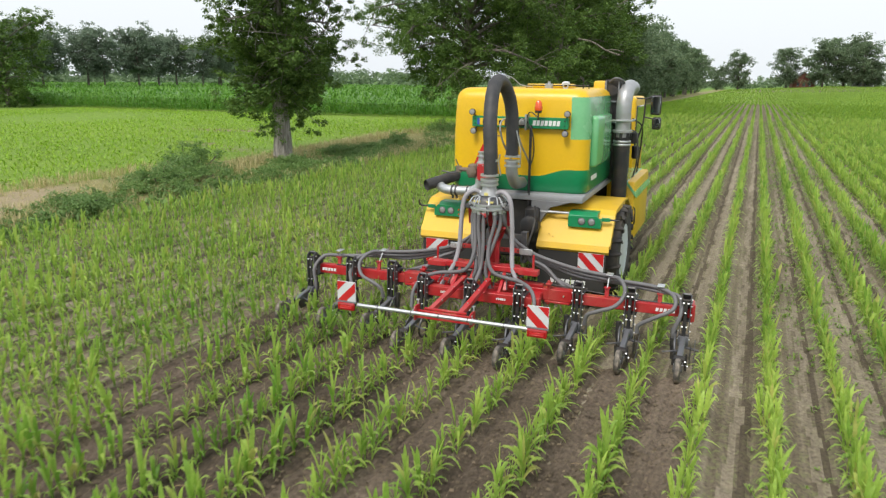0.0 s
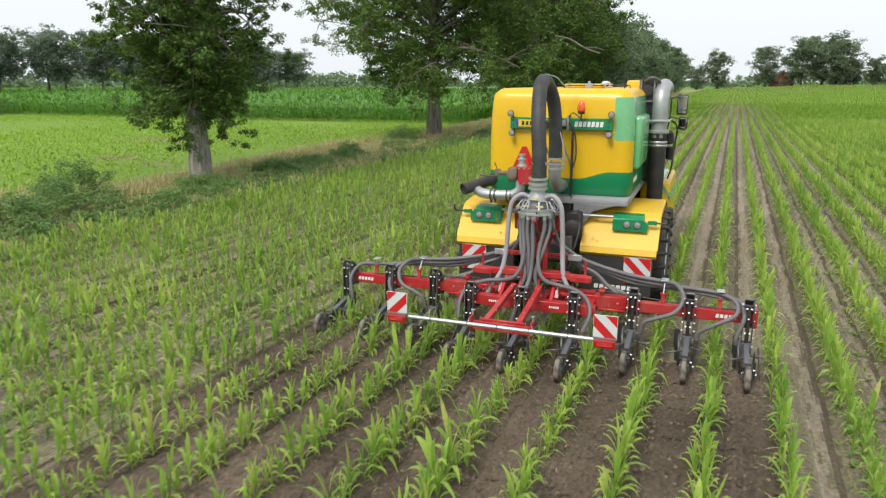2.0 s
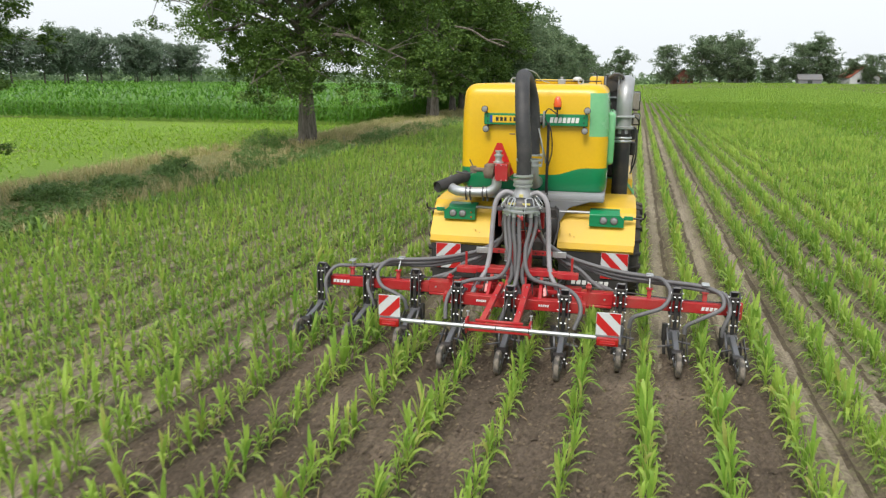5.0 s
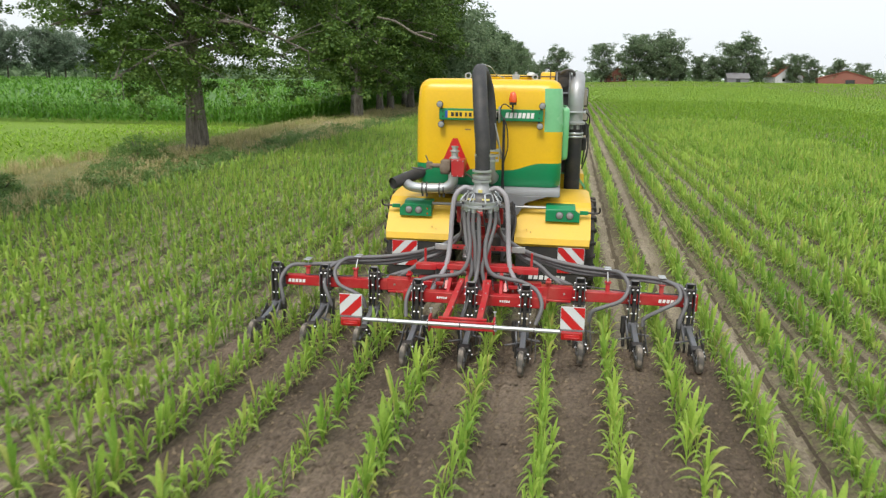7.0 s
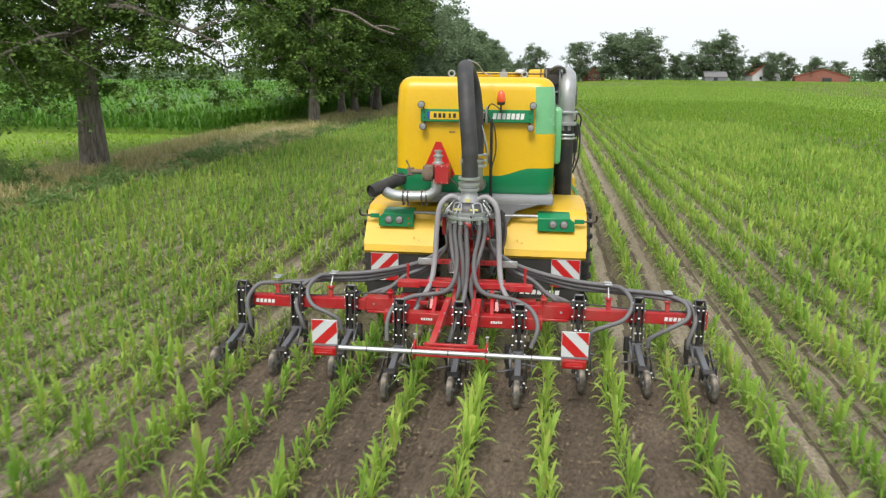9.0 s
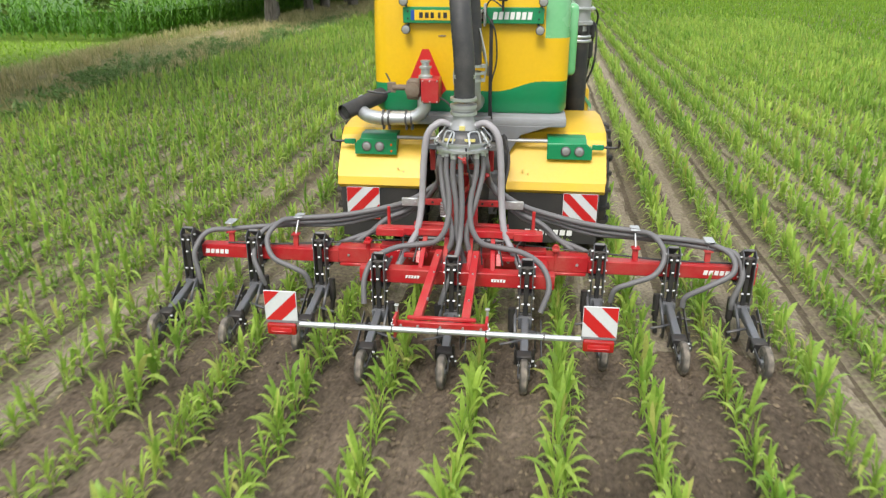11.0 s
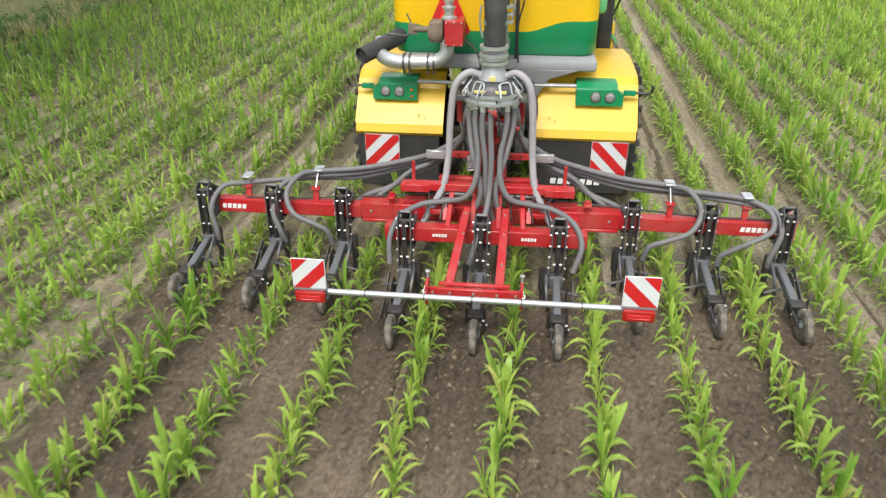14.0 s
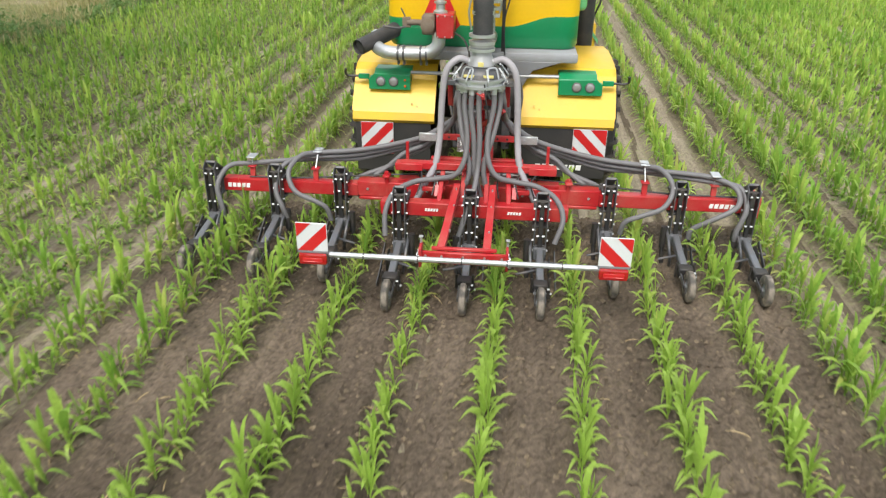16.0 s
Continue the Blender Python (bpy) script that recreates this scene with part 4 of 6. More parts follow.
def striped_sign(parent, x0, x1, y, z0, z1, rise, bands=((-1.0, -0.5), (-0.17, 0.17), (0.5, 1.0)), name="warning_sign"):
    """A square board with red and white slanting stripes; rise +1 slants up to the right."""
    w, h = x1 - x0, z1 - z0
    board = part(name, Geo().box(x0, x1, y, y + 0.012, z0, z1, 0.003), SIGN_WHITE, parent, "red and white striped warning board")
    for lo, hi in bands:
        poly = [(u, min(1, max(0, (u if rise > 0 else 1 - u) + hi))) for u in np.linspace(0, 1, 41)]
        low = [(u, min(1, max(0, (u if rise > 0 else 1 - u) + lo))) for u in np.linspace(1, 0, 41)]
        band = Geo()
        m = 41
        top = [(x0 + 0.004 + u * (w - 0.008), z0 + 0.004 + t * (h - 0.008)) for u, t in poly]
        bot = [(x0 + 0.004 + u * (w - 0.008), z0 + 0.004 + t * (h - 0.008)) for u, t in low[::-1]]
        for i in range(m - 1):
            a, b, cc, d = bot[i], bot[i + 1], top[i + 1], top[i]
            if d[1] - a[1] > 1e-4 or cc[1] - b[1] > 1e-4:
                band.add([(a[0], y - 0.003, a[1]), (b[0], y - 0.003, b[1]), (cc[0], y - 0.003, cc[1]), (d[0], y - 0.003, d[1])], [(0, 1, 2, 3)])
        if band.f:
            part("stripe", band, SIGN_RED, board)
    return board


# tank: a rounded hull, built in columns so that the painted wave is a true edge
def tank_ring(inset):
    x0, x1, y0, y1, r = -1.25 + inset, 1.17 - inset, 2.33 + inset, 6.1 - inset, max(0.04, 0.20 - inset * 0.5)
    pts = []
    for cx_, cy_, a0 in ((x1 - r, y0 + r, -90), (x1 - r, y1 - r, 0), (x0 + r, y1 - r, 90), (x0 + r, y0 + r, 180)):
        for k in range(7):
            a = radians(a0 + 15 * k)
            pts.append((cx_ + r * math.cos(a), cy_ + r * math.sin(a)))
    out = []
    for (ax, ay), (bx, by) in zip(pts, pts[1:] + pts[:1]):
        steps = max(1, int(math.hypot(bx - ax, by - ay) / 0.11)) if math.hypot(bx - ax, by - ay) > 0.3 else 1
        steps = {1: 1}.get(steps, 20)
        out += [(ax + (bx - ax) * s / steps, ay + (by - ay) * s / steps) for s in range(steps)]
    return out


def wave(x, y):
    """The height of the border between the green band and the yellow hull."""
    if y > 2.6:
        return 2.36 + 0.10 * min(1, (y - 2.6) / 2) if x > 0 else 2.30
    s = min(1, max(0, (x - 0.30) / 0.55))
    left = min(1, max(0, (-0.55 - x) / 0.5))
    return 2.20 + 0.13 * s * s * (3 - 2 * s) + 0.08 * left


TOP, BOTTOM = 3.66, 1.93
hull, band, flank = Geo(), Geo(), Geo()
base_ring = tank_ring(0)
levels = [(0.035, lambda b: BOTTOM), (0.0, lambda b: BOTTOM + 0.05), (0.0, lambda b: b), (0.0, lambda b: 2.84), (0.01, lambda b: 3.2), (0.03, lambda b: TOP - 0.20)]
levels += [(0.03 + 0.20 * (1 - math.cos(radians(a))), lambda b, a=a: TOP - 0.20 + 0.20 * math.sin(radians(a))) for a in (20, 40, 60, 78, 90)]
grid = []
for inset, zf in levels:
    grid.append([(px_, py_, zf(wave(*base_ring[i]))) for i, (px_, py_) in enumerate(tank_ring(inset))])
m = len(base_ring)
for i in range(len(levels) - 1):
    for j in range(m):
        q = [grid[i][j], grid[i][(j + 1) % m], grid[i + 1][(j + 1) % m], grid[i + 1][j]]
        mx, my = sum(p[0] for p in q) / 4, sum(p[1] for p in q) / 4
        if i < 2:
            band.add(q, [(0, 1, 2, 3)])
        elif mx > 0.89 and (my > 2.55 and i < 6 or i in (3, 4, 5)) and my < 5.4:
            flank.add(q, [(0, 1, 2, 3)])
        else:
            hull.add(q, [(0, 1, 2, 3)])
hull.add(grid[-1], [tuple(range(m))])


def welded(geo, mats, name):
    me = mesh_from(name, geo, mats, 45)
    b = bmesh.new()
    b.from_mesh(me)
    bmesh.ops.remove_doubles(b, verts=b.verts[:], dist=0.0005)
    bmesh.ops.recalc_face_normals(b, faces=b.faces[:])
    b.to_mesh(me)
    b.free()
    return me


tank = part("tank", welded(hull, YELLOW, "tank"), None, tractor, "glossy yellow slurry tank with rounded edges")
part("tank_band", welded(band, GREEN, "tank_band"), None, tank, "wavy dark green painted band")
part("tank_flank", welded(flank, PALE_GREEN, "tank_flank"), None, tank, "shiny light green side panel")
part("tank_step", Geo().box(1.12, 1.27, 2.62, 4.0, 2.36, 3.22, 0.06, seg=3), PALE_GREEN, tank, "bulging light green lower side panel")
part("side_mark", Geo().box(1.168, 1.178, 2.75, 3.25, 2.12, 2.20, 0.002), WHITE, tank, "white mark on the green side")
part("hatch", Geo().box(-0.12, 0.62, 3.05, 3.75, TOP - 0.01, TOP + 0.075, 0.03, seg=2), YELLOW, tank, "yellow tank hatch")
part("hatch_rail", Geo().tube([(-0.1, 3.0, TOP), (-0.1, 3.0, TOP + 0.05), (1.0, 3.0, TOP + 0.05), (1.0, 3.0, TOP)], 0.012, 6, straight=True), BLACK, tank)
part("vent_cap", Geo().lathe([(0.07, 0), (0.075, 0.02), (0.06, 0.05), (0.02, 0.06)], (0.60, 3.0, TOP + 0.06), n=16), SIGN_WHITE, tank, "white vent cap")
part("valve_block", Geo().box(0.30, 0.42, 2.7, 2.82, TOP - 0.01, TOP + 0.08, 0.01).cyl((0.36, 2.76, TOP), (0.36, 2.76, TOP + 0.12), 0.025), SILVER, tank)
part("lifting_eye", Geo().lathe([(0.035, -0.012), (0.055, -0.012), (0.055, 0.012), (0.035, 0.012)], (-0.42, 2.62, TOP + 0.05), "y", 14, closed=True), ZINC, tank)
part("lifting_eye", Geo().lathe([(0.03, -0.01), (0.05, -0.01), (0.05, 0.01), (0.03, 0.01)], (0.68, 2.62, TOP + 0.045), "y", 14, closed=True), ZINC, tank)
part("aerial", Geo().tube([(0.92, 2.9, TOP - 0.05), (0.92, 2.9, TOP + 0.15), (0.86, 2.9, TOP + 0.2)], 0.01, 6), BLACK, tank)
part("hinge_mark", Geo().box(-0.42, -0.33, 2.318, 2.34, 2.845, 2.862, 0.002), RUST, tank)

# light bar across the tank
bar = part("light_bar", Geo().box(-0.84, 0.84, 2.245, 2.335, 3.005, 3.19, 0.008), GREEN, tractor, "green light bar on the tank")
part("number_plate", Geo().box(-0.70, -0.20, 2.238, 2.247, 3.04, 3.155, 0.002), PLATE, bar, "yellow number plate")
part("plate_edge", Geo().box(-0.745, -0.70, 2.237, 2.247, 3.04, 3.155, 0.002), BLUE, bar)
for x, w in ((-0.62, 0.045), (-0.55, 0.045), (-0.485, 0.04), (-0.40, 0.03), (-0.33, 0.045)):
    part("plate_bar", Geo().box(x - w / 2, x + w / 2, 2.233, 2.239, 3.065, 3.13, 0.001), BLACK, bar)
for k in range(7):
    x = 0.235 + k * 0.068
    part("brand_bar", Geo().prism([(x, 3.055), (x + 0.050, 3.055), (x + 0.062, 3.14), (x + 0.012, 3.14)], 2.238, 2.247, "y"), WHITE, bar)
part("bracket", Geo().box(-0.25, 0.14, 2.22, 2.3, 3.03, 3.17, 0.006), BLACK, bar)
part("bracket", Geo().box(0.135, 0.165, 2.10, 2.34, 2.98, 3.24, 0.01), SILVER, bar)
part("hitch_camera", Geo().box(0.02 + 0.0, 0.12, 2.16, 2.24, 3.06, 3.14, 0.01), SILVER, bar)
for x in (-0.78, 0.78):
    for z in (3.06, 3.14):
        part("bolt", Geo().cyl((x, 2.235, z), (x, 2.25, z), 0.012, 8), BLACK, bar)
for x, z in ((-0.825, 3.255), (0.825, 3.255), (-0.80, 2.935), (0.80, 2.935)):
    lamp = part("work_lamp", Geo().lathe([(0.025, 0.10), (0.042, 0.08), (0.054, 0.03), (0.054, 0.0)], (x, 2.19, z), "y", 20), BLACK, tractor, "round work lamp")
    part("lamp_glass", Geo().lathe([(0.048, 0.006), (0.045, -0.004), (0.02, -0.008)], (x, 2.187, z), "y", 20), GLASS_LAMP, lamp)
    part("lamp_bracket", Geo().bar((x, 2.24, z), (x * 0.97, 2.30, 3.19 if z > 3.1 else 3.0), 0.03, 0.02), STEEL, lamp)
beacon = part("beacon", Geo().lathe([(0.062, 0), (0.066, 0.04), (0.05, 0.13), (0.022, 0.165)], (0.36, 2.12, 3.31), n=18), ORANGE, tractor, "orange beacon lamp")
part("beacon_foot", Geo().cyl((0.36, 2.12, 3.15), (0.36, 2.12, 3.27), 0.014).lathe([(0.05, 0), (0.058, 0.02), (0.058, 0.045)], (0.36, 2.12, 3.266), n=16), BLACK, beacon)
part("cable", Geo().tube([(0.36, 2.1, 3.2), (0.22, 2.12, 3.28), (0.16, 2.15, 3.14), (0.27, 2.12, 2.95), (0.30, 2.15, 2.6), (0.24, 2.12, 2.3), (0.26, 2.1, 1.9)], 0.010, 6), BLACK, tractor)
part("cable_duct", Geo().bar((0.225, 2.20, 3.06), (0.235, 2.16, 1.72), 0.042, 0.03), BLACK, tractor, "black cable duct")
for x in (-0.17, 0.13):
    part("hose_guide", Geo().tube([(x, 2.25, 3.12), (x - 0.02, 2.0, 3.16), (x - 0.04, 1.86, 3.05), (x, 1.9, 2.8), (x + 0.06, 2.1, 2.55), (x + 0.06, 2.3, 2.4)], 0.016, 8), SILVER, tractor, "grey bent tube that guides the hose")

# frame tray under the tank
part("tank_tray", Geo().box(-1.12, 1.17, 2.12, 5.8, 1.805, 1.925, 0.028, seg=2), TRAY_GREY, tractor, "grey steel tray under the tank")
part("chassis", Geo().box(-0.42, 0.42, 2.3, 8.0, 0.75, 1.80, 0.04).box(-0.9, 0.9, 3.0, 3.5, 0.8, 1.1, 0.03), BLACK, tractor, "black chassis")
part("centre_casing", Geo().prism([(0.30, 1.82), (1.0, 1.82), (0.62, 1.70), (0.46, 1.42), (0.30, 1.40)], 2.12, 2.28, "y", 0.01), GREY, tractor)
part("gear_housing", Geo().lathe([(0.10, 0), (0.16, 0.03), (0.16, 0.18), (0.08, 0.22)], (0.34, 1.85, 1.42), "y", 18).box(0.22, 0.46, 2.0, 2.3, 1.10, 1.7, 0.03), BLACK, tractor)
part("hitch_post", Geo().box(0.27, 0.37, 1.65, 1.78, 0.82, 1.35, 0.01).box(-0.34, -0.24, 1.65, 1.78, 0.82, 1.35, 0.01).bar((-0.29, 1.7, 1.25), (0.32, 1.7, 1.25), 0.09, 0.09), STEEL, tractor)
part("oil_hose", Geo().tube([(0.42, 1.9, 1.75), (0.5, 1.6, 1.5), (0.42, 1.45, 1.1), (0.34, 1.55, 0.9)], 0.017, 6), BLACK, tractor)
part("oil_hose", Geo().tube([(-0.30, 2.0, 1.75), (-0.38, 1.6, 1.55), (-0.30, 1.4, 1.2), (-0.27, 1.5, 0.95)], 0.017, 6), BLACK, tractor)

STICKER = surface("faded_sticker", (0.58, 0.36, 0.05), 0.6, grime=0.3)
# fenders, lamps, flaps and boards
def lamp_housing(x0, x1, s):
    """A folded sheet housing: an upright face with the outer corner cut off, and a top that slopes back to the fender."""
    cut = 0.07
    face = [(x0, 1.425), (x1, 1.425), (x1, 1.61), (x0, 1.61)]
    if s > 0:
        face[2:3] = [(x1, 1.555), (x1 - cut, 1.625)]
    else:
        face[3:] = [(x0 + cut, 1.625), (x0, 1.555)]
    g = Geo().prism(face, 2.06, 2.10, "y", 0.004)
    inner = (x0, x1 - cut) if s > 0 else (x0 + cut, x1)
    g.prism([(2.08, 1.60), (2.085, 1.618), (2.17, 1.672), (2.40, 1.672), (2.26, 1.53), (2.10, 1.43)], inner[0], inner[1], "x", 0.004)
    end = (x1 - cut, x1) if s > 0 else (x0, x0 + cut)
    return g.prism([(2.09, 1.44), (2.09, 1.55), (2.20, 1.57), (2.20, 1.48)], end[0], end[1], "x", 0.003)


PROFILE = [(1.930, 1.045), (1.905, 1.07), (1.935, 1.165), (2.30, 1.62), (2.42, 1.69), (2.8, 1.725), (3.4, 1.735), (3.9, 1.69), (4.3, 1.50)]
for s, x0, x1 in ((-1, -1.66, -0.60), (1, 0.47, 1.675)):
    inner = [(y + (0.03 if y < 2.4 else 0.0), z - 0.028) for y, z in PROFILE]
    f = Geo().prism(PROFILE + inner[::-1], x0, x1, "x")
    flare = x1 if s > 0 else x0
    f.prism([(1.945, 1.175), (2.30, 1.62), (2.42, 1.69), (2.8, 1.725), (3.4, 1.735), (3.4, 1.66), (2.45, 1.62), (2.03, 1.10)], flare - 0.012, flare + 0.012, "x")
    fender = part("fender", f, FENDER_YELLOW, tractor, "dusty yellow rear fender with a folded lower lip", 12)
    flap = part("mud_flap", Geo().box(x0 + 0.03, x1 - 0.05, 1.955, 1.99, 0.36, 1.08, 0.008), FLAP, tractor, "black rubber mud flap")
    if s > 0:
        for k in range(7):
            x = 0.72 + k * 0.088
            part("brand_bar", Geo().prism([(x, 0.47), (x + 0.065, 0.47), (x + 0.073, 0.54), (x + 0.008, 0.54)], 1.950, 1.958, "y"), WHITE, flap)
    bx0, bx1 = ((-1.46, -0.925) if s < 0 else (0.955, 1.50))
    box_ = part("lamp_box", lamp_housing(bx0, bx1, s), GREEN, tractor, "green tail lamp housing with a cut corner", 20)
    for x in ((-1.305, -1.14) if s < 0 else (1.18, 1.345)):
        part("lamp_rim", Geo().lathe([(0.062, 0.02), (0.062, -0.010), (0.052, -0.014), (0.050, 0.0)], (x, 2.058, 1.53), "y", 22), STEEL, box_, "dark rim of the tail lamp")
        part("tail_lamp", Geo().lathe([(0.051, 0.02), (0.050, -0.008), (0.038, -0.013), (0.012, -0.015)], (x, 2.055, 1.53), "y", 20), GLASS_LAMP, box_, "round clear tail lamp")
    if s < 0:
        for z in (1.475, 1.555):
            part("side_lamp", Geo().cyl((-0.99, 2.045, z), (-0.99, 2.062, z), 0.014, 10), ORANGE, box_)
    tip = -1.76 if s < 0 else 1.82
    part("lamp_arm", Geo().box(min(bx0 - 0.14, bx0) if s < 0 else bx1, bx0 if s < 0 else bx1 + 0.14, 2.09, 2.13, 1.545, 1.61, 0.006), GREEN, box_)
    part("hook", Geo().tube([((bx0 - 0.12) if s < 0 else (bx1 + 0.12), 2.11, 1.58), (tip * 0.98, 2.10, 1.58), (tip, 2.08, 1.62), (tip - s * 0.01, 2.05, 1.68)], 0.016, 6), BLACK, box_, "black bent hook")
    part("rail", Geo().tube([(bx1 if s < 0 else bx0, 2.14, 1.635), (-0.40 if s < 0 else 0.40, 2.14, 1.635), (-0.36 if s < 0 else 0.36, 2.16, 1.65), (-0.35 if s < 0 else 0.35, 2.2, 1.71)], 0.024, 8), SILVER, tractor, "grey tube between the lamps")
for x0, z0 in ((0.58, 1.20), (-0.98, 1.18)):
    for k in range(5):
        part("decal", Geo().prism([(1.992 + 0.02 * (k % 2) - 0.012, z0 + 0.04 * (k % 3)), (2.004 + 0.02 * (k % 2) - 0.012, z0 + 0.022 + 0.04 * (k % 3)), (2.0 + 0.02 * (k % 2), z0 + 0.02 + 0.04 * (k % 3)), (1.99 + 0.02 * (k % 2), z0 - 0.002 + 0.04 * (k % 3))], x0 + 0.035 * k, x0 + 0.035 * k + 0.022, "x"), STICKER, tractor, "worn warning sticker")
striped_sign(tractor, -1.56, -1.135, 1.93, 0.60, 1.03, 1)
striped_sign(tractor, 1.18, 1.605, 1.93, 0.60, 1.03, -1)
part("reflector", Geo().lathe([(0.028, 0.0), (0.024, -0.012)], (-1.50, 1.925, 0.63), "y", 14), LAMP_RED, tractor)
part("reflector", Geo().lathe([(0.028, 0.0), (0.024, -0.012)], (1.555, 1.925, 0.63), "y", 14), LAMP_RED, tractor)


def big_wheel(x, y, r, w, side):
    wheel = part("wheel", Geo().lathe([(r * 0.58, -w / 2 + 0.03), (r * 0.80, -w / 2), (r * 0.93, -w / 2 + 0.03), (r * 0.965, -w / 2 + 0.13), (r * 0.975, 0), (r * 0.965, w / 2 - 0.13), (r * 0.93, w / 2 - 0.03), (r * 0.80, w / 2), (r * 0.58, w / 2 - 0.03)], (0, 0, 0), "x", 44, closed=True), RUBBER, tractor, "wide dusty tractor tyre")
    wheel.location = (x, y, r)
    lugs = Geo()
    for k in range(22):
        for s in (-1, 1):
            a = 2 * math.pi * (k + (0.5 if s > 0 else 0)) / 22
            p = [Vector((s * 0.02, math.cos(a + 0.16) * r * 0.975, math.sin(a + 0.16) * r * 0.975)), Vector((s * w * 0.30, math.cos(a + 0.05) * r * 0.975, math.sin(a + 0.05) * r * 0.975)), Vector((s * (w / 2 + 0.004), math.cos(a) * r * 0.93, math.sin(a) * r * 0.93)), Vector((s * (w / 2 + 0.004), math.cos(a) * r * 0.82, math.sin(a) * r * 0.82))]
            lugs.tube(p, 0.036, 4, 1, straight=True)
    part("tread", lugs, RUBBER, wheel)
    part("rim", Geo().lathe([(r * 0.60, side * w * 0.46), (r * 0.57, side * w * 0.47), (r * 0.52, side * w * 0.40), (r * 0.30, side * w * 0.30), (r * 0.27, side * w * 0.36), (r * 0.10, side * w * 0.37)], (0, 0, 0), "x", 32), RIM_WHITE, wheel, "pale grey wheel rim")
    for k in range(8):
        a = k * math.pi / 4
        part("wheel_nut", Geo().cyl((side * w * 0.35, math.cos(a) * r * 0.21, math.sin(a) * r * 0.21), (side * w * 0.40, math.cos(a) * r * 0.21, math.sin(a) * r * 0.21), 0.022, 6), ZINC, wheel)
    return wheel


tyres = [(big_wheel(1.26, 3.15, 0.845, 1.05, 1), 0.845), (big_wheel(-1.26, 3.15, 0.845, 1.05, -1), 0.845), (big_wheel(0.0, 8.6, 0.90, 1.0, 1), 0.90)]

# engine side, cab, air duct and mirrors
part("side_cabinet", Geo().box(1.10, 1.66, 4.9, 7.2, 0.62, 1.86, 0.05, seg=2), YELLOW, tractor, "yellow side cabinet")
part("cabinet_lid", Geo().prism([(1.08, 1.868), (1.50, 1.868), (1.70, 1.60), (1.70, 1.53), (1.47, 1.83), (1.08, 1.85)], 4.88, 7.22, "y", 0.0), PALE_GREEN, tractor, "green lid of the side cabinet")
part("engine_block", Geo().box(-1.0, 1.12, 6.2, 7.3, 1.2, 3.3, 0.05).box(1.1, 1.42, 4.7, 5.6, 1.9, 3.0, 0.03).cyl((1.25, 4.9, 2.0), (1.25, 4.9, 2.6), 0.14), BLACK, tractor, "dark engine bay behind the tank")
part("engine_hood", Geo().box(0.72, 1.14, 4.9, 6.6, 3.35, 3.80, 0.05, seg=2), YELLOW, tractor, "yellow hood over the cooler")
part("cooler", Geo().box(1.0, 1.30, 4.55, 5.0, 3.05, 3.82, 0.02).cyl((1.16, 4.5, 3.62), (1.16, 4.75, 3.62), 0.10), BLACK, tractor)
part("cooler_pipe", Geo().tube([(1.10, 4.52, 3.78), (1.22, 4.45, 3.84), (1.34, 4.5, 3.80), (1.36, 4.7, 3.70)], 0.028, 8), STEEL, tractor)
part("cooler_pipe", Geo().tube([(1.05, 4.5, 3.40), (1.14, 4.42, 3.30), (1.18, 4.45, 3.12), (1.10, 4.6, 3.0)], 0.032, 8), BLACK, tractor)
part("cooler_frame", Geo().box(1.02, 1.05, 4.50, 4.54, 3.06, 3.80, 0.004).box(1.26, 1.29, 4.50, 4.54, 3.06, 3.80, 0.004).box(1.02, 1.29, 4.50, 4.54, 3.40, 3.43, 0.004), GREY, tractor)
part("filter", Geo().lathe([(0.05, 0), (0.085, 0.02), (0.085, 0.2), (0.05, 0.22)], (1.58, 4.75, 2.62), n=16), BLACK, tractor)
part("filter", Geo().lathe([(0.05, 0), (0.075, 0.02), (0.075, 0.24), (0.04, 0.26)], (1.60, 5.05, 2.30), n=16), BLACK, tractor)
part("duct_stay", Geo().tube([(1.52, 4.5, 2.9), (1.66, 4.6, 2.8), (1.68, 4.7, 2.3), (1.6, 4.9, 1.95)], 0.016, 6), STEEL, tractor)
part("cable", Geo().tube([(1.56, 4.6, 3.1), (1.70, 4.9, 2.95), (1.68, 5.2, 2.6), (1.62, 5.3, 2.0)], 0.014, 6), BLACK, tractor)
part("cabinet_handle", Geo().tube([(1.66, 4.87, 1.35), (1.70, 4.80, 1.30), (1.70, 4.80, 1.05), (1.66, 4.87, 1.0)], 0.014, 6), BLACK, tractor)
part("cabinet_light", Geo().lathe([(0.05, 0), (0.05, 0.02), (0.02, 0.03)], (1.40, 5.1, 1.868), n=14), BLACK, tractor)
part("cab", Geo().box(-0.95, 1.25, 7.4, 9.2, 1.5, 3.45, 0.10, seg=3), YELLOW, tractor, "yellow cab")
part("cab_window", Geo().box(-0.98, 1.275, 7.55, 9.0, 2.2, 3.25, 0.03), DARK_GLASS, tractor, "dark cab window")
duct = part("air_duct", Geo().tube([(1.41, 4.42, 1.50), (1.41, 4.42, 2.76)], 0.148, 20), BLACK, tractor, "black upright air duct")
part("duct_band", Geo().lathe([(0.162, 0), (0.168, 0.01), (0.168, 0.03), (0.162, 0.04)], (1.41, 4.42, 2.60), n=22), ZINC, duct)
part("duct_band", Geo().lathe([(0.162, 0), (0.168, 0.01), (0.168, 0.03), (0.162, 0.04)], (1.41, 4.42, 2.66), n=22), ZINC, duct)
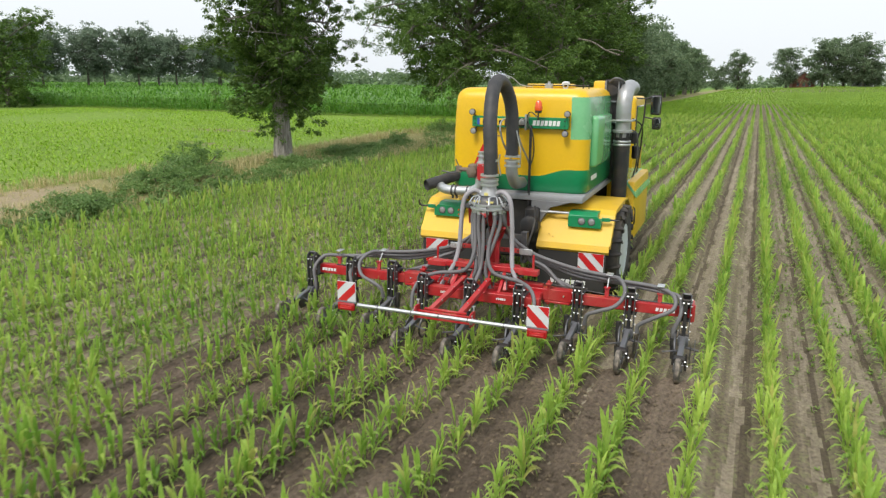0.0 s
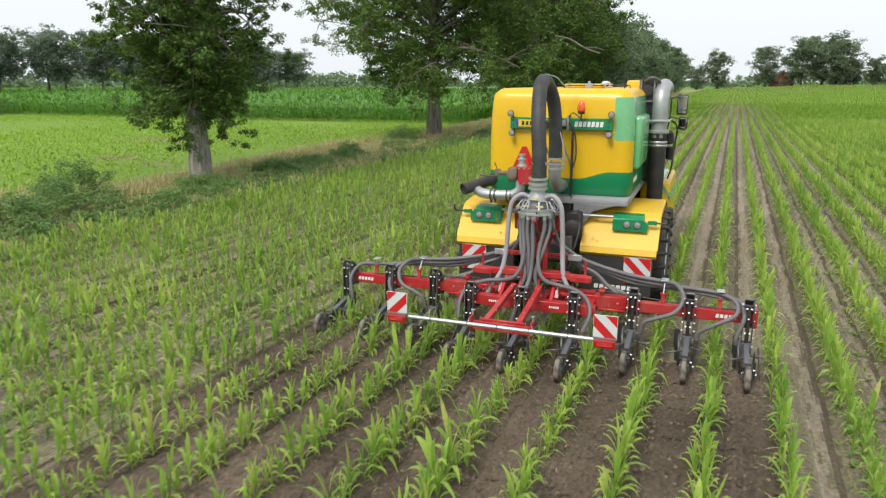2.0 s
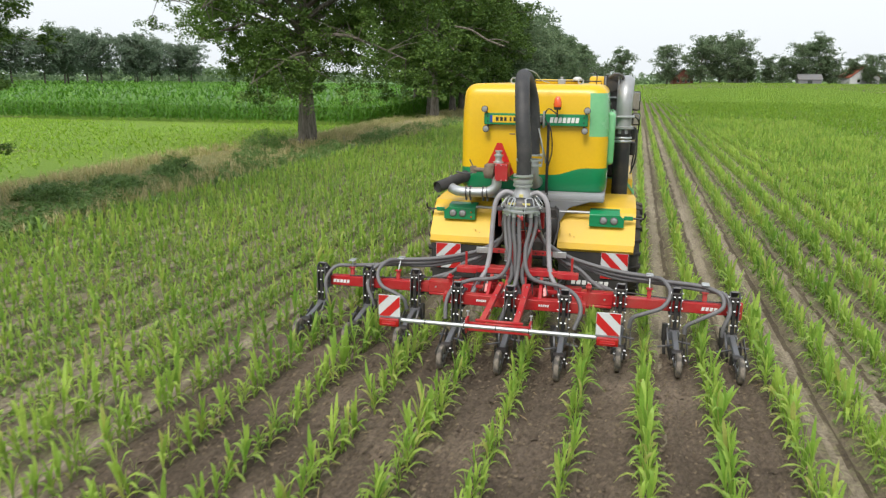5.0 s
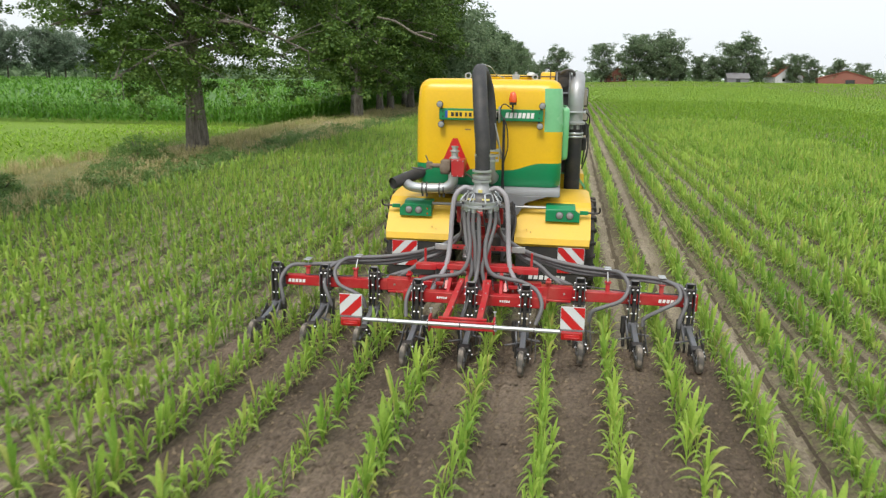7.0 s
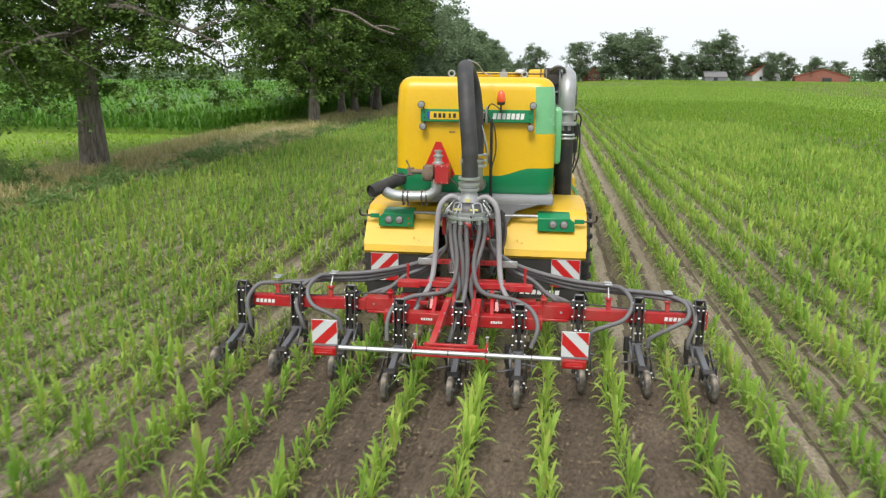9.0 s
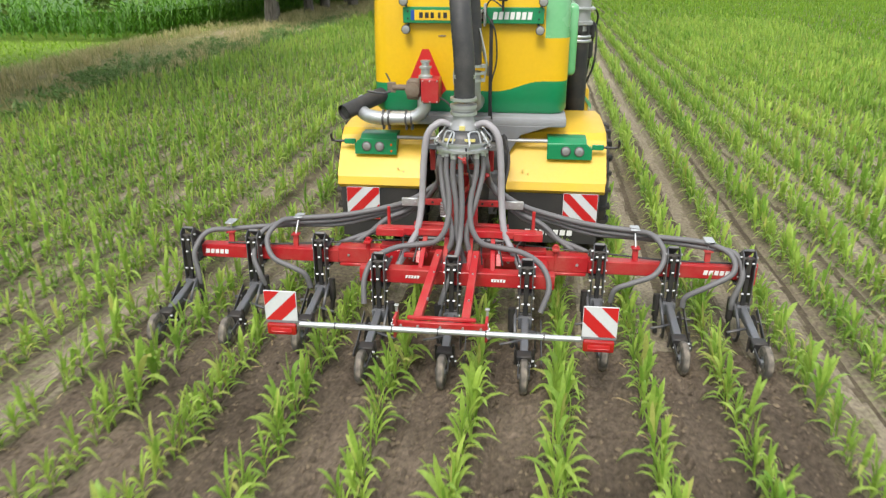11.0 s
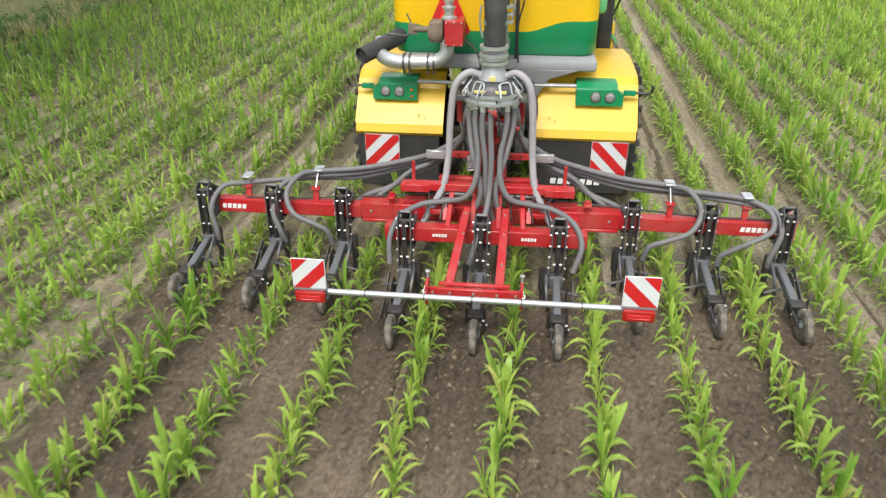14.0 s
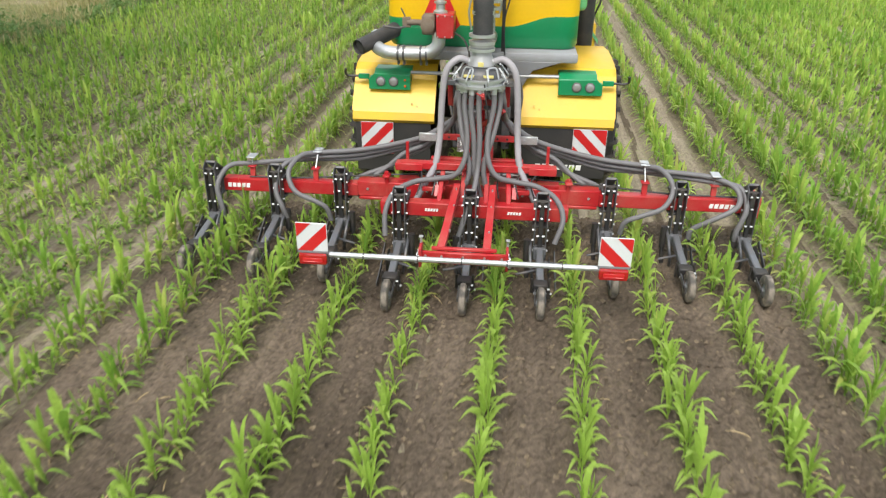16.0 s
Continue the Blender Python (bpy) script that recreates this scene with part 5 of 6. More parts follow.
for k in range(8):
    a = k * math.pi / 4
    part("duct_clip", Geo().box(-0.03, 0.03, -0.006, 0.006, 0, 0.12, 0.003, m=Matrix.Translation((1.41 + 0.165 * math.sin(a), 4.42 - 0.165 * math.cos(a), 2.73)) @ Matrix.Rotation(a, 4, "Z")), BLACK, duct)
part("duct_pipe", Geo().lathe([(0.17, 0), (0.185, 0.01), (0.185, 0.05), (0.165, 0.06)], (1.41, 4.42, 2.84), n=22).tube([(1.41, 4.42, 2.76), (1.41, 4.42, 3.05), (1.41, 4.42, 3.35), (1.42, 4.52, 3.57), (1.43, 4.8, 3.68), (1.44, 5.2, 3.66)], 0.142, 20), SILVER, duct, "silver bent pipe on top")
part("duct_clamp", Geo().box(1.22, 1.60, 4.24, 4.30, 3.06, 3.09, 0.004).box(1.56, 1.60, 4.26, 4.8, 3.06, 3.09, 0.004), ZINC, duct)
for (x, y, z), (w, h) in (((1.66, 7.7, 3.27), (0.24, 0.44)), ((1.70, 7.65, 2.86), (0.20, 0.28))):
    mir = part("mirror", Geo().box(x - w / 2, x + w / 2, y - 0.04, y + 0.06, z - h / 2, z + h / 2, 0.04, seg=2), BLACK, tractor, "black wing mirror")
    part("mirror_glass", Geo().box(x - w / 2 + 0.025, x + w / 2 - 0.025, y - 0.048, y - 0.038, z - h / 2 + 0.03, z + h / 2 - 0.03, 0.004), MIRROR, mir)
part("mirror_stay", Geo().tube([(1.2, 7.7, 3.42), (1.45, 7.7, 3.42), (1.62, 7.7, 3.5)], 0.02, 6).tube([(1.42, 7.7, 3.42), (1.40, 7.7, 2.9), (1.30, 7.7, 2.5)], 0.02, 6).tube([(1.40, 7.7, 3.0), (1.6, 7.7, 2.96)], 0.018, 6), BLACK, tractor)

# filling side: muzzle, elbow, valve and triangle
part("muzzle", Geo().tube([(-1.10, 2.45, 2.14), (-1.27, 2.22, 2.08), (-1.53, 1.86, 1.985)], 0.096, 18, cap=False).tube([(-1.27, 2.22, 2.08), (-1.51, 1.886, 1.992)], 0.082, 18, straight=True), BLACK_HOSE, tractor, "black rubber suction muzzle")
elbow = part("elbow_pipe", Geo().tube([(-1.38, 2.30, 2.06), (-1.34, 2.05, 1.97), (-1.16, 1.90, 1.93), (-0.85, 1.88, 1.93), (-0.66, 1.87, 1.95), (-0.55, 1.86, 2.04), (-0.54, 1.86, 2.20)], 0.082, 18), ZINC, tractor, "galvanised elbow pipe")
for x in (-1.04, -0.97, -0.76, -0.69):
    part("pipe_clamp", Geo().lathe([(0.084, -0.012), (0.10, -0.012), (0.10, 0.012), (0.084, 0.012)], (x, 1.885, 1.93), "x", 20, closed=True).box(x - 0.014, x + 0.014, 1.86, 1.91, 1.79, 1.84, 0.004), STEEL, elbow)
valve = part("valve_box", Geo().box(-0.56, -0.35, 1.74, 2.05, 2.14, 2.42, 0.012), RED, tractor, "red valve box with bolted cover")
for x in (-0.54, -0.455, -0.37):
    for z in (2.16, 2.40):
        part("bolt", Geo().cyl((x, 1.725, z), (x, 1.745, z), 0.010, 6), ZINC, valve)
part("actuator", Geo().box(-0.74, -0.58, 1.78, 1.98, 2.17, 2.40, 0.02).lathe([(0.085, 0.02), (0.085, -0.02), (0.06, -0.03)], (-0.665, 1.775, 2.285), "y", 20).cyl((-0.74, 1.87, 2.30), (-0.92, 1.87, 2.30), 0.035).box(-0.98, -0.88, 1.85, 1.89, 2.24, 2.36, 0.006), RUST, valve, "weathered cast slide valve")
part("lever", Geo().tube([(-0.92, 1.88, 2.26), (-1.02, 1.80, 2.24), (-1.20, 1.75, 2.27)], 0.014, 6).tube([(-0.95, 1.90, 2.36), (-1.0, 1.9, 2.46)], 0.010, 6), STEEL, valve)
part("stub_pipe", Geo().lathe([(0.085, 0), (0.085, 0.02), (0.055, 0.04), (0.055, 0.10), (0.075, 0.11), (0.075, 0.13), (0.045, 0.14), (0.045, 0.17), (0.06, 0.18), (0.06, 0.20)], (-0.52, 1.86, 2.42), n=18), ZINC, valve, "galvanised coupling")
triangle = part("slow_triangle", Geo().prism([(-0.80, 2.24), (-0.74, 2.18), (-0.36, 2.18), (-0.30, 2.24), (-0.51, 2.72), (-0.59, 2.72)], 2.10, 2.112, "y"), SIGN_RED, tractor, "red slow vehicle triangle")
part("triangle_field", Geo().prism([(-0.70, 2.27), (-0.40, 2.27), (-0.55, 2.62)], 2.094, 2.101, "y"), surface("bright_red_reflector", (0.80, 0.05, 0.04), 0.3, grime=0.06), triangle)
part("oil_hose", Geo().tube([(-0.34, 1.8, 2.2), (-0.22, 1.7, 2.14), (-0.15, 1.6, 2.0), (-0.16, 1.7, 1.8)], 0.012, 6), BLACK, tractor)

# outlet at the tank and the arched hose to the spreader head
outlet = part("outlet_pipe", Geo().tube([(0.04, 1.77, 2.50), (0.04, 1.78, 2.30), (0.05, 1.95, 2.12), (0.06, 2.25, 2.08), (0.06, 2.4, 2.08)], 0.098, 20), SILVER, tractor, "grey outlet elbow")
for z in (2.42, 2.50, 2.58):
    part("pipe_clamp", Geo().lathe([(0.10, -0.014), (0.125, -0.014), (0.125, 0.014), (0.10, 0.014)], (0.04, 1.765, z), n=22, closed=True).box(0.14, 0.19, 1.72, 1.78, z - 0.02, z + 0.02, 0.004), ZINC, outlet)
part("pipe_handle", Geo().tube([(-0.14, 1.75, 2.25), (-0.17, 1.72, 2.45), (-0.15, 1.7, 2.6)], 0.013, 6).tube([(0.18, 1.75, 2.4), (0.2, 1.7, 2.65), (0.12, 1.7, 3.0)], 0.010, 6), ZINC, outlet)

# ---- the eight-row injector hoe behind it ----
hoe = thing("row_injector", "red eight-row slurry injector hoe with grey hoses", "injector hoe")
arch = part("arch_hose", Geo().tube([(0.045, 0.66, 2.40), (0.04, 0.64, 2.75), (0.0, 0.70, 3.15), (-0.05, 0.92, 3.56), (-0.09, 1.26, 3.765), (-0.07, 1.56, 3.72), (-0.01, 1.74, 3.45), (0.03, 1.77, 3.05), (0.04, 1.765, 2.58)], 0.104, 18, 14, ribs=0.0035), BLACK_HOSE, hoe, "thick black ribbed hose in a high arch")
part("hose_strap", Geo().lathe([(0.108, -0.016), (0.114, -0.016), (0.114, 0.016), (0.108, 0.016)], (0.043, 0.655, 2.62), n=20, closed=True), ZINC, arch)
part("tie_wire", Geo().tube([(-0.06, 1.32, 3.88), (0.05, 1.6, 3.83), (0.12, 1.85, 3.72), (0.2, 2.3, 3.68)], 0.008, 5), ZINC, arch)

# spreader head
HX, HY = 0.04, 0.62
head = part("spreader_head", Geo().lathe([(0.10, 0.42), (0.13, 0.40), (0.13, 0.36), (0.105, 0.34), (0.105, 0.27), (0.14, 0.20), (0.15, 0.17), (0.14, 0.16)], (HX, HY, 1.93), n=32), SILVER, hoe, "grey round spreader head")
for z in (2.26, 2.33, 2.40):
    part("clamp_ring", Geo().lathe([(0.11, -0.015), (0.138, -0.015), (0.138, 0.015), (0.11, 0.015)], (HX, HY, z), n=24, closed=True), ZINC, head, "galvanised clamp ring")
part("dome", Geo().lathe([(0.14, 0.165), (0.205, 0.14), (0.235, 0.10), (0.24, 0.02)], (HX, HY, 1.93), n=32), STEEL, head, "dark dome of the spreader head")
part("rim_ring", Geo().lathe([(0.235, 0.055), (0.27, 0.05), (0.27, 0.03), (0.25, 0.025), (0.25, -0.005), (0.285, -0.01), (0.285, -0.035), (0.24, -0.05)], (HX, HY, 1.93), n=32), ZINC, head, "galvanised rim with clips")
part("label", Geo().box(HX - 0.03, HX + 0.03, HY - 0.155, HY - 0.135, 2.105, 2.15, 0.003), PALE_LABEL, head)
part("label", Geo().box(HX - 0.17, HX - 0.05, HY - 0.225, HY - 0.205, 2.008, 2.036, 0.003), PALE_LABEL, head)
part("label", Geo().box(HX + 0.03, HX + 0.14, HY - 0.232, HY - 0.212, 2.008, 2.036, 0.003), PALE_LABEL, head)
for k in range(8):
    a = k * math.pi / 4 + 0.3
    c, s = math.cos(a), math.sin(a)
    part("toggle", Geo().tube([(HX + 0.27 * c, HY + 0.27 * s, 1.93), (HX + 0.30 * c, HY + 0.30 * s, 1.98), (HX + 0.215 * c, HY + 0.215 * s, 2.09)], 0.009, 6), ZINC, head)
part("lug", Geo().box(HX - 0.36, HX - 0.25, HY - 0.1, HY + 0.05, 1.89, 1.95, 0.008), STEEL, head)
part("lug", Geo().box(HX + 0.25, HX + 0.36, HY - 0.1, HY + 0.05, 1.89, 1.95, 0.008), STEEL, head)

# bent wire handles over the dome, a slack chain and hose clips under the rim
for a0 in (-125, -55, 35, 145):
    u, w = radians(a0 - 14), radians(a0 + 14)
    part("dome_handle", Geo().tube([(HX + 0.255 * math.cos(u), HY + 0.255 * math.sin(u), 1.985), (HX + 0.215 * math.cos(u), HY + 0.215 * math.sin(u), 2.085), (HX + 0.20 * math.cos(radians(a0)), HY + 0.20 * math.sin(radians(a0)), 2.10), (HX + 0.215 * math.cos(w), HY + 0.215 * math.sin(w), 2.085), (HX + 0.255 * math.cos(w), HY + 0.255 * math.sin(w), 1.985)], 0.010, 6), ZINC, head, "bent galvanised handle")


def chain(parent, p, q, sag, links):
    """A slack chain of small rings from p to q."""
    p, q = Vector(p), Vector(q)
    for k in range(links):
        f = (k + 0.5) / links
        at = p.lerp(q, f) - Vector((0, 0, sag * 4 * f * (1 - f)))
        ob = part("chain_link", link_mesh, None, parent)
        ob.location, ob.rotation_euler = at, (0.3 * math.sin(k * 2.1), 0.9 * (k % 2), 1.5 * (k % 2))


link_mesh = mesh_from("chain_link", Geo().lathe([(0.010, -0.004), (0.018, -0.004), (0.018, 0.004), (0.010, 0.004)], (0, 0, 0), "x", 10, closed=True), ZINC)
chain(head, (HX + 0.22, HY - 0.13, 2.06), (HX + 0.30, HY - 0.08, 1.93), 0.03, 9)
chain(head, (HX - 0.24, HY - 0.10, 2.04), (HX - 0.31, HY - 0.06, 1.92), 0.03, 8)
part("bleed_tube", Geo().tube([(HX + 0.05, HY - 0.25, 1.95), (HX + 0.07, HY - 0.29, 1.80), (HX + 0.10, HY - 0.24, 1.55), (HX + 0.04, HY - 0.10, 1.30)], 0.010, 6), BLACK, head, "thin black bleed tube")
part("tap", Geo().box(HX + 0.02, HX + 0.07, HY - 0.29, HY - 0.25, 1.80, 1.86, 0.006).cyl((HX + 0.045, HY - 0.30, 1.83), (HX - 0.03, HY - 0.30, 1.87), 0.008, 6), RED, head, "small red tap")

# tower and beams
tower = part("tower", Geo().bar((-0.30, 0.75, 1.66), (0.34, 0.75, 1.66), 0.05, 0.06), RED, hoe, "red tower under the spreader head")
for p, q, w, h in (((-0.29, 0.70, 1.90), (-0.29, 0.74, 1.62), 0.055, 0.04),
                   ((0.33, 0.70, 1.90), (0.33, 0.74, 1.62), 0.055, 0.04),
                   ((-0.28, 0.76, 1.68), (-0.08, 0.76, 1.35), 0.05, 0.05),
                   ((0.32, 0.76, 1.68), (0.16, 0.76, 1.35), 0.05, 0.05),
                   ((-0.08, 0.76, 1.38), (-0.10, 0.66, 0.85), 0.06, 0.05),
                   ((0.16, 0.76, 1.38), (0.18, 0.66, 0.85), 0.06, 0.05),
                   ((0.04, 0.85, 1.55), (0.04, 0.9, 0.8), 0.10, 0.06),
                   ((0.04, 0.72, 1.92), (0.04, 0.72, 1.6), 0.07, 0.04),
                   ((0.30, 0.6, 1.62), (0.02, 0.75, 1.36), 0.06, 0.05)):
    part("strut", Geo().bar(p, q, w, h), RED, tower)
rail = part("hose_rail", Geo().box(-0.47, 0.51, 0.83, 0.87, 1.185, 1.255, 0.006), RED, hoe, "red hose rail with holes")
for k in range(9):
    x = -0.42 + 0.11 * k
    part("rail_hole", Geo().lathe([(0.014, 0.0), (0.014, -0.004)], (x, 0.829, 1.22), "y", 10), BLACK, rail)
for s, x in ((-1, -0.55), (1, 0.59)):
    part("hose_clamp", Geo().box(x - 0.10, x + 0.10, 0.80, 0.84, 1.175, 1.265, 0.006).cyl((x - 0.05, 0.79, 1.22), (x - 0.05, 0.81, 1.22), 0.014, 8).cyl((x + 0.05, 0.79, 1.22), (x + 0.05, 0.81, 1.22), 0.014, 8), ZINC, rail, "galvanised hose clamp")
upper = part("upper_beam", Geo().box(-0.80, 0.84, 0.39, 0.49, 0.985, 1.065, 0.008).box(-0.86, -0.56, 0.37, 0.51, 0.972, 1.052, 0.006).box(0.60, 0.90, 0.37, 0.51, 0.972, 1.052, 0.006).box(-0.50, 0.54, 0.66, 0.74, 0.96, 1.03, 0.008), RED, hoe, "red upper cross beam")
for x in (-0.74, 0.80):
    part("pin", Geo().cyl((x, 0.5, 1.05), (x, 0.5, 1.26), 0.018, 8), RED, upper)
part("spring", Geo().tube([(-0.16 + 0.045 * math.cos(k * 0.9), 0.70 + 0.045 * math.sin(k * 0.9), 1.10 + 0.004 * k) for k in range(42)], 0.009, 5, 1), ZINC, upper)
part("ram", Geo().cyl((-0.36, 0.42, 0.95), (0.44, 0.42, 0.95), 0.028).cyl((-0.5, 0.42, 0.95), (0.56, 0.42, 0.95), 0.016), STEEL, upper, "dark hydraulic ram")
for x in (-0.33, -0.1, 0.15, 0.38):
    part("brace", Geo().bar((x, 0.5, 1.02), (x * 1.05, 0.08, 0.74), 0.05, 0.035), RED, upper)
main = part("main_beam", Geo().box(-2.90, 3.07, 0.50, 0.64, 0.585, 0.735, 0.010), RED, hoe, "long red main beam")
part("beam_sleeve", Geo().box(-1.32, -0.15, 0.48, 0.66, 0.60, 0.775, 0.010).box(-1.30, -0.95, 0.46, 0.68, 0.565, 0.60, 0.008).box(-0.85, -0.28, 0.50, 0.64, 0.775, 0.82, 0.008), RED, main, "thicker red sleeve with hinge")
part("beam_sleeve", Geo().box(0.22, 1.40, 0.48, 0.66, 0.60, 0.775, 0.010).box(1.0, 1.38, 0.46, 0.68, 0.565, 0.60, 0.008).box(0.36, 0.95, 0.50, 0.64, 0.775, 0.82, 0.008), RED, main, "thicker red sleeve with hinge")
for x in (-0.98, 1.05):
    part("hinge_pin", Geo().cyl((x, 0.5, 0.54), (x, 0.5, 0.90), 0.026, 10).box(x - 0.04, x + 0.04, 0.44, 0.56, 0.84, 0.87, 0.006), RED, main)
part("end_plate", Geo().box(3.07, 3.10, 0.44, 0.70, 0.55, 0.80, 0.006).box(3.10, 3.12, 0.47, 0.52, 0.55, 0.79, 0.004), RED, main)
for x, s in ((-2.72, -1), (2.72, 1)):
    for k in range(5):
        part("brand_bar", Geo().prism([(x - 0.13 + 0.055 * k, 0.635), (x - 0.09 + 0.055 * k, 0.635), (x - 0.082 + 0.055 * k, 0.685), (x - 0.122 + 0.055 * k, 0.685)], 0.494, 0.501, "y"), WHITE, main)
rear = part("rear_beam", Geo().box(-0.97, 1.03, 0.0, 0.14, 0.60, 0.755, 0.010).box(-0.25, 0.30, 0.14, 0.5, 0.62, 0.73, 0.01).box(-0.9, -0.75, 0.14, 0.5, 0.63, 0.72, 0.01).box(0.82, 0.97, 0.14, 0.5, 0.63, 0.72, 0.01), RED, hoe, "red rear beam carrying three row units")
for x in (-0.42, 0.46):
    for k in range(5):
        part("brand_bar", Geo().prism([(x - 0.07 + 0.03 * k, 0.665), (x - 0.048 + 0.03 * k, 0.665), (x - 0.042 + 0.03 * k, 0.695), (x - 0.064 + 0.03 * k, 0.695)], -0.006, 0.001, "y"), WHITE, rear)
for x in (-0.55, -0.2, 0.28, 0.6):
    part("bolt", Geo().cyl((x, 0.07, 0.565), (x, 0.07, 0.60), 0.013, 6), ZINC, rear)
tray = part("tail_fork", Geo().bar((-0.155, 0.16, 0.90), (-0.215, -1.0, 0.725), 0.075, 0.075).bar((0.225, 0.16, 0.90), (0.215, -1.0, 0.725), 0.075, 0.075).box(-0.39, 0.40, -1.09, -1.05, 0.62, 0.735, 0.006).box(-0.30, 0.31, -1.05, -1.01, 0.735, 0.765, 0.006).box(-0.41, -0.385, -1.15, -0.98, 0.60, 0.80, 0.006).box(0.395, 0.42, -1.15, -0.98, 0.60, 0.80, 0.006), RED, hoe, "red tail fork carrying the light bar")
for x in (-0.35, -0.2, 0.0, 0.2, 0.36):
    part("bolt", Geo().cyl((x, -1.105, 0.70), (x, -1.08, 0.70), 0.012, 6), ZINC, tray)
chain(tray, (-0.41, -1.12, 0.78), (-0.43, -1.24, 0.74), 0.07, 9)
chain(tray, (0.42, -1.12, 0.78), (0.44, -1.24, 0.74), 0.08, 9)
for x in (-0.398, 0.408):
    part("fork_pin", Geo().cyl((x, -1.02, 0.79), (x, -1.02, 0.86), 0.012, 8).box(x - 0.02, x + 0.02, -1.04, -1.0, 0.855, 0.867, 0.003), ZINC, tray, "galvanised lock pin")
part("light_tube", Geo().cyl((-1.22, -1.25, 0.742), (1.24, -1.25, 0.742), 0.026, 14), ZINC, hoe, "galvanised light bar tube")
for x in (-0.9, -0.4, 0.0, 0.41, 0.9):
    part("tube_clip", Geo().lathe([(0.027, -0.006), (0.031, -0.006), (0.031, 0.006), (0.027, 0.006)], (x, -1.25, 0.742), "x", 14, closed=True), STEEL, hoe)
for s, x0 in ((-1, -1.50), (1, 1.205)):
    x1 = x0 + 0.285
    board = striped_sign(hoe, x0, x1, -1.30, 0.795, 1.075, s * -1, ((-0.5, 0.0), (0.5, 1.0)))
    part("board_back", Geo().box(x0 + 0.02, x1 - 0.02, -1.286, -1.262, 0.66, 1.0, 0.004), STEEL, board)
    part("tail_light", Geo().box(x0 + 0.012, x1 - 0.012, -1.33, -1.285, 0.665, 0.775, 0.02, seg=2), LAMP_RED, board, "red tail light")
    part("light_inset", Geo().box(x0 + 0.05, x1 - 0.05, -1.335, -1.328, 0.70, 0.74, 0.008), SIGN_RED, board)
    part("light_frame", Geo().box(x0, x1, -1.30, -1.27, 0.772, 0.797, 0.004), GREY, board)


for k, x in enumerate((-0.62, -0.45, 0.30, 0.52, 0.70)):
    part("oil_line", Geo().tube([(x, 0.62, 0.80), (x + 0.03, 0.45, 0.98), (x * 0.9, 0.30, 0.92), (x * 0.96, 0.16, 0.78)], 0.009, 6), BLACK, main)
part("beam_cable", Geo().tube([(-2.6, 0.56, 0.745), (-2.0, 0.58, 0.75), (-1.4, 0.60, 0.79), (-0.5, 0.64, 0.84), (0.4, 0.64, 0.84), (1.5, 0.60, 0.79), (2.2, 0.58, 0.75), (2.9, 0.57, 0.748)], 0.010, 6), BLACK, main, "black cable along the beam")
for x in (-1.2, -0.72, -0.52, 0.55, 0.80, 1.28):
    part("bolt", Geo().cyl((x, 0.47, 0.69), (x, 0.485, 0.69), 0.016, 6), ZINC, main)
for x in (-0.155, 0.225):
    for y, z in ((0.02, 0.925), (-0.3, 0.875), (-0.75, 0.808)):
        part("bolt", Geo().cyl((x, y, z - 0.02), (x, y, z + 0.008), 0.010, 6), ZINC, tray)
for x0, x1 in ((-0.55, -0.30), (0.36, 0.62)):
    part("link_arm", Geo().bar((x0, 0.44, 1.0), (x1, 0.60, 0.82), 0.05, 0.045).bar((x0, 0.30, 0.80), (x1, 0.30, 0.80), 0.05, 0.05), RED, upper)


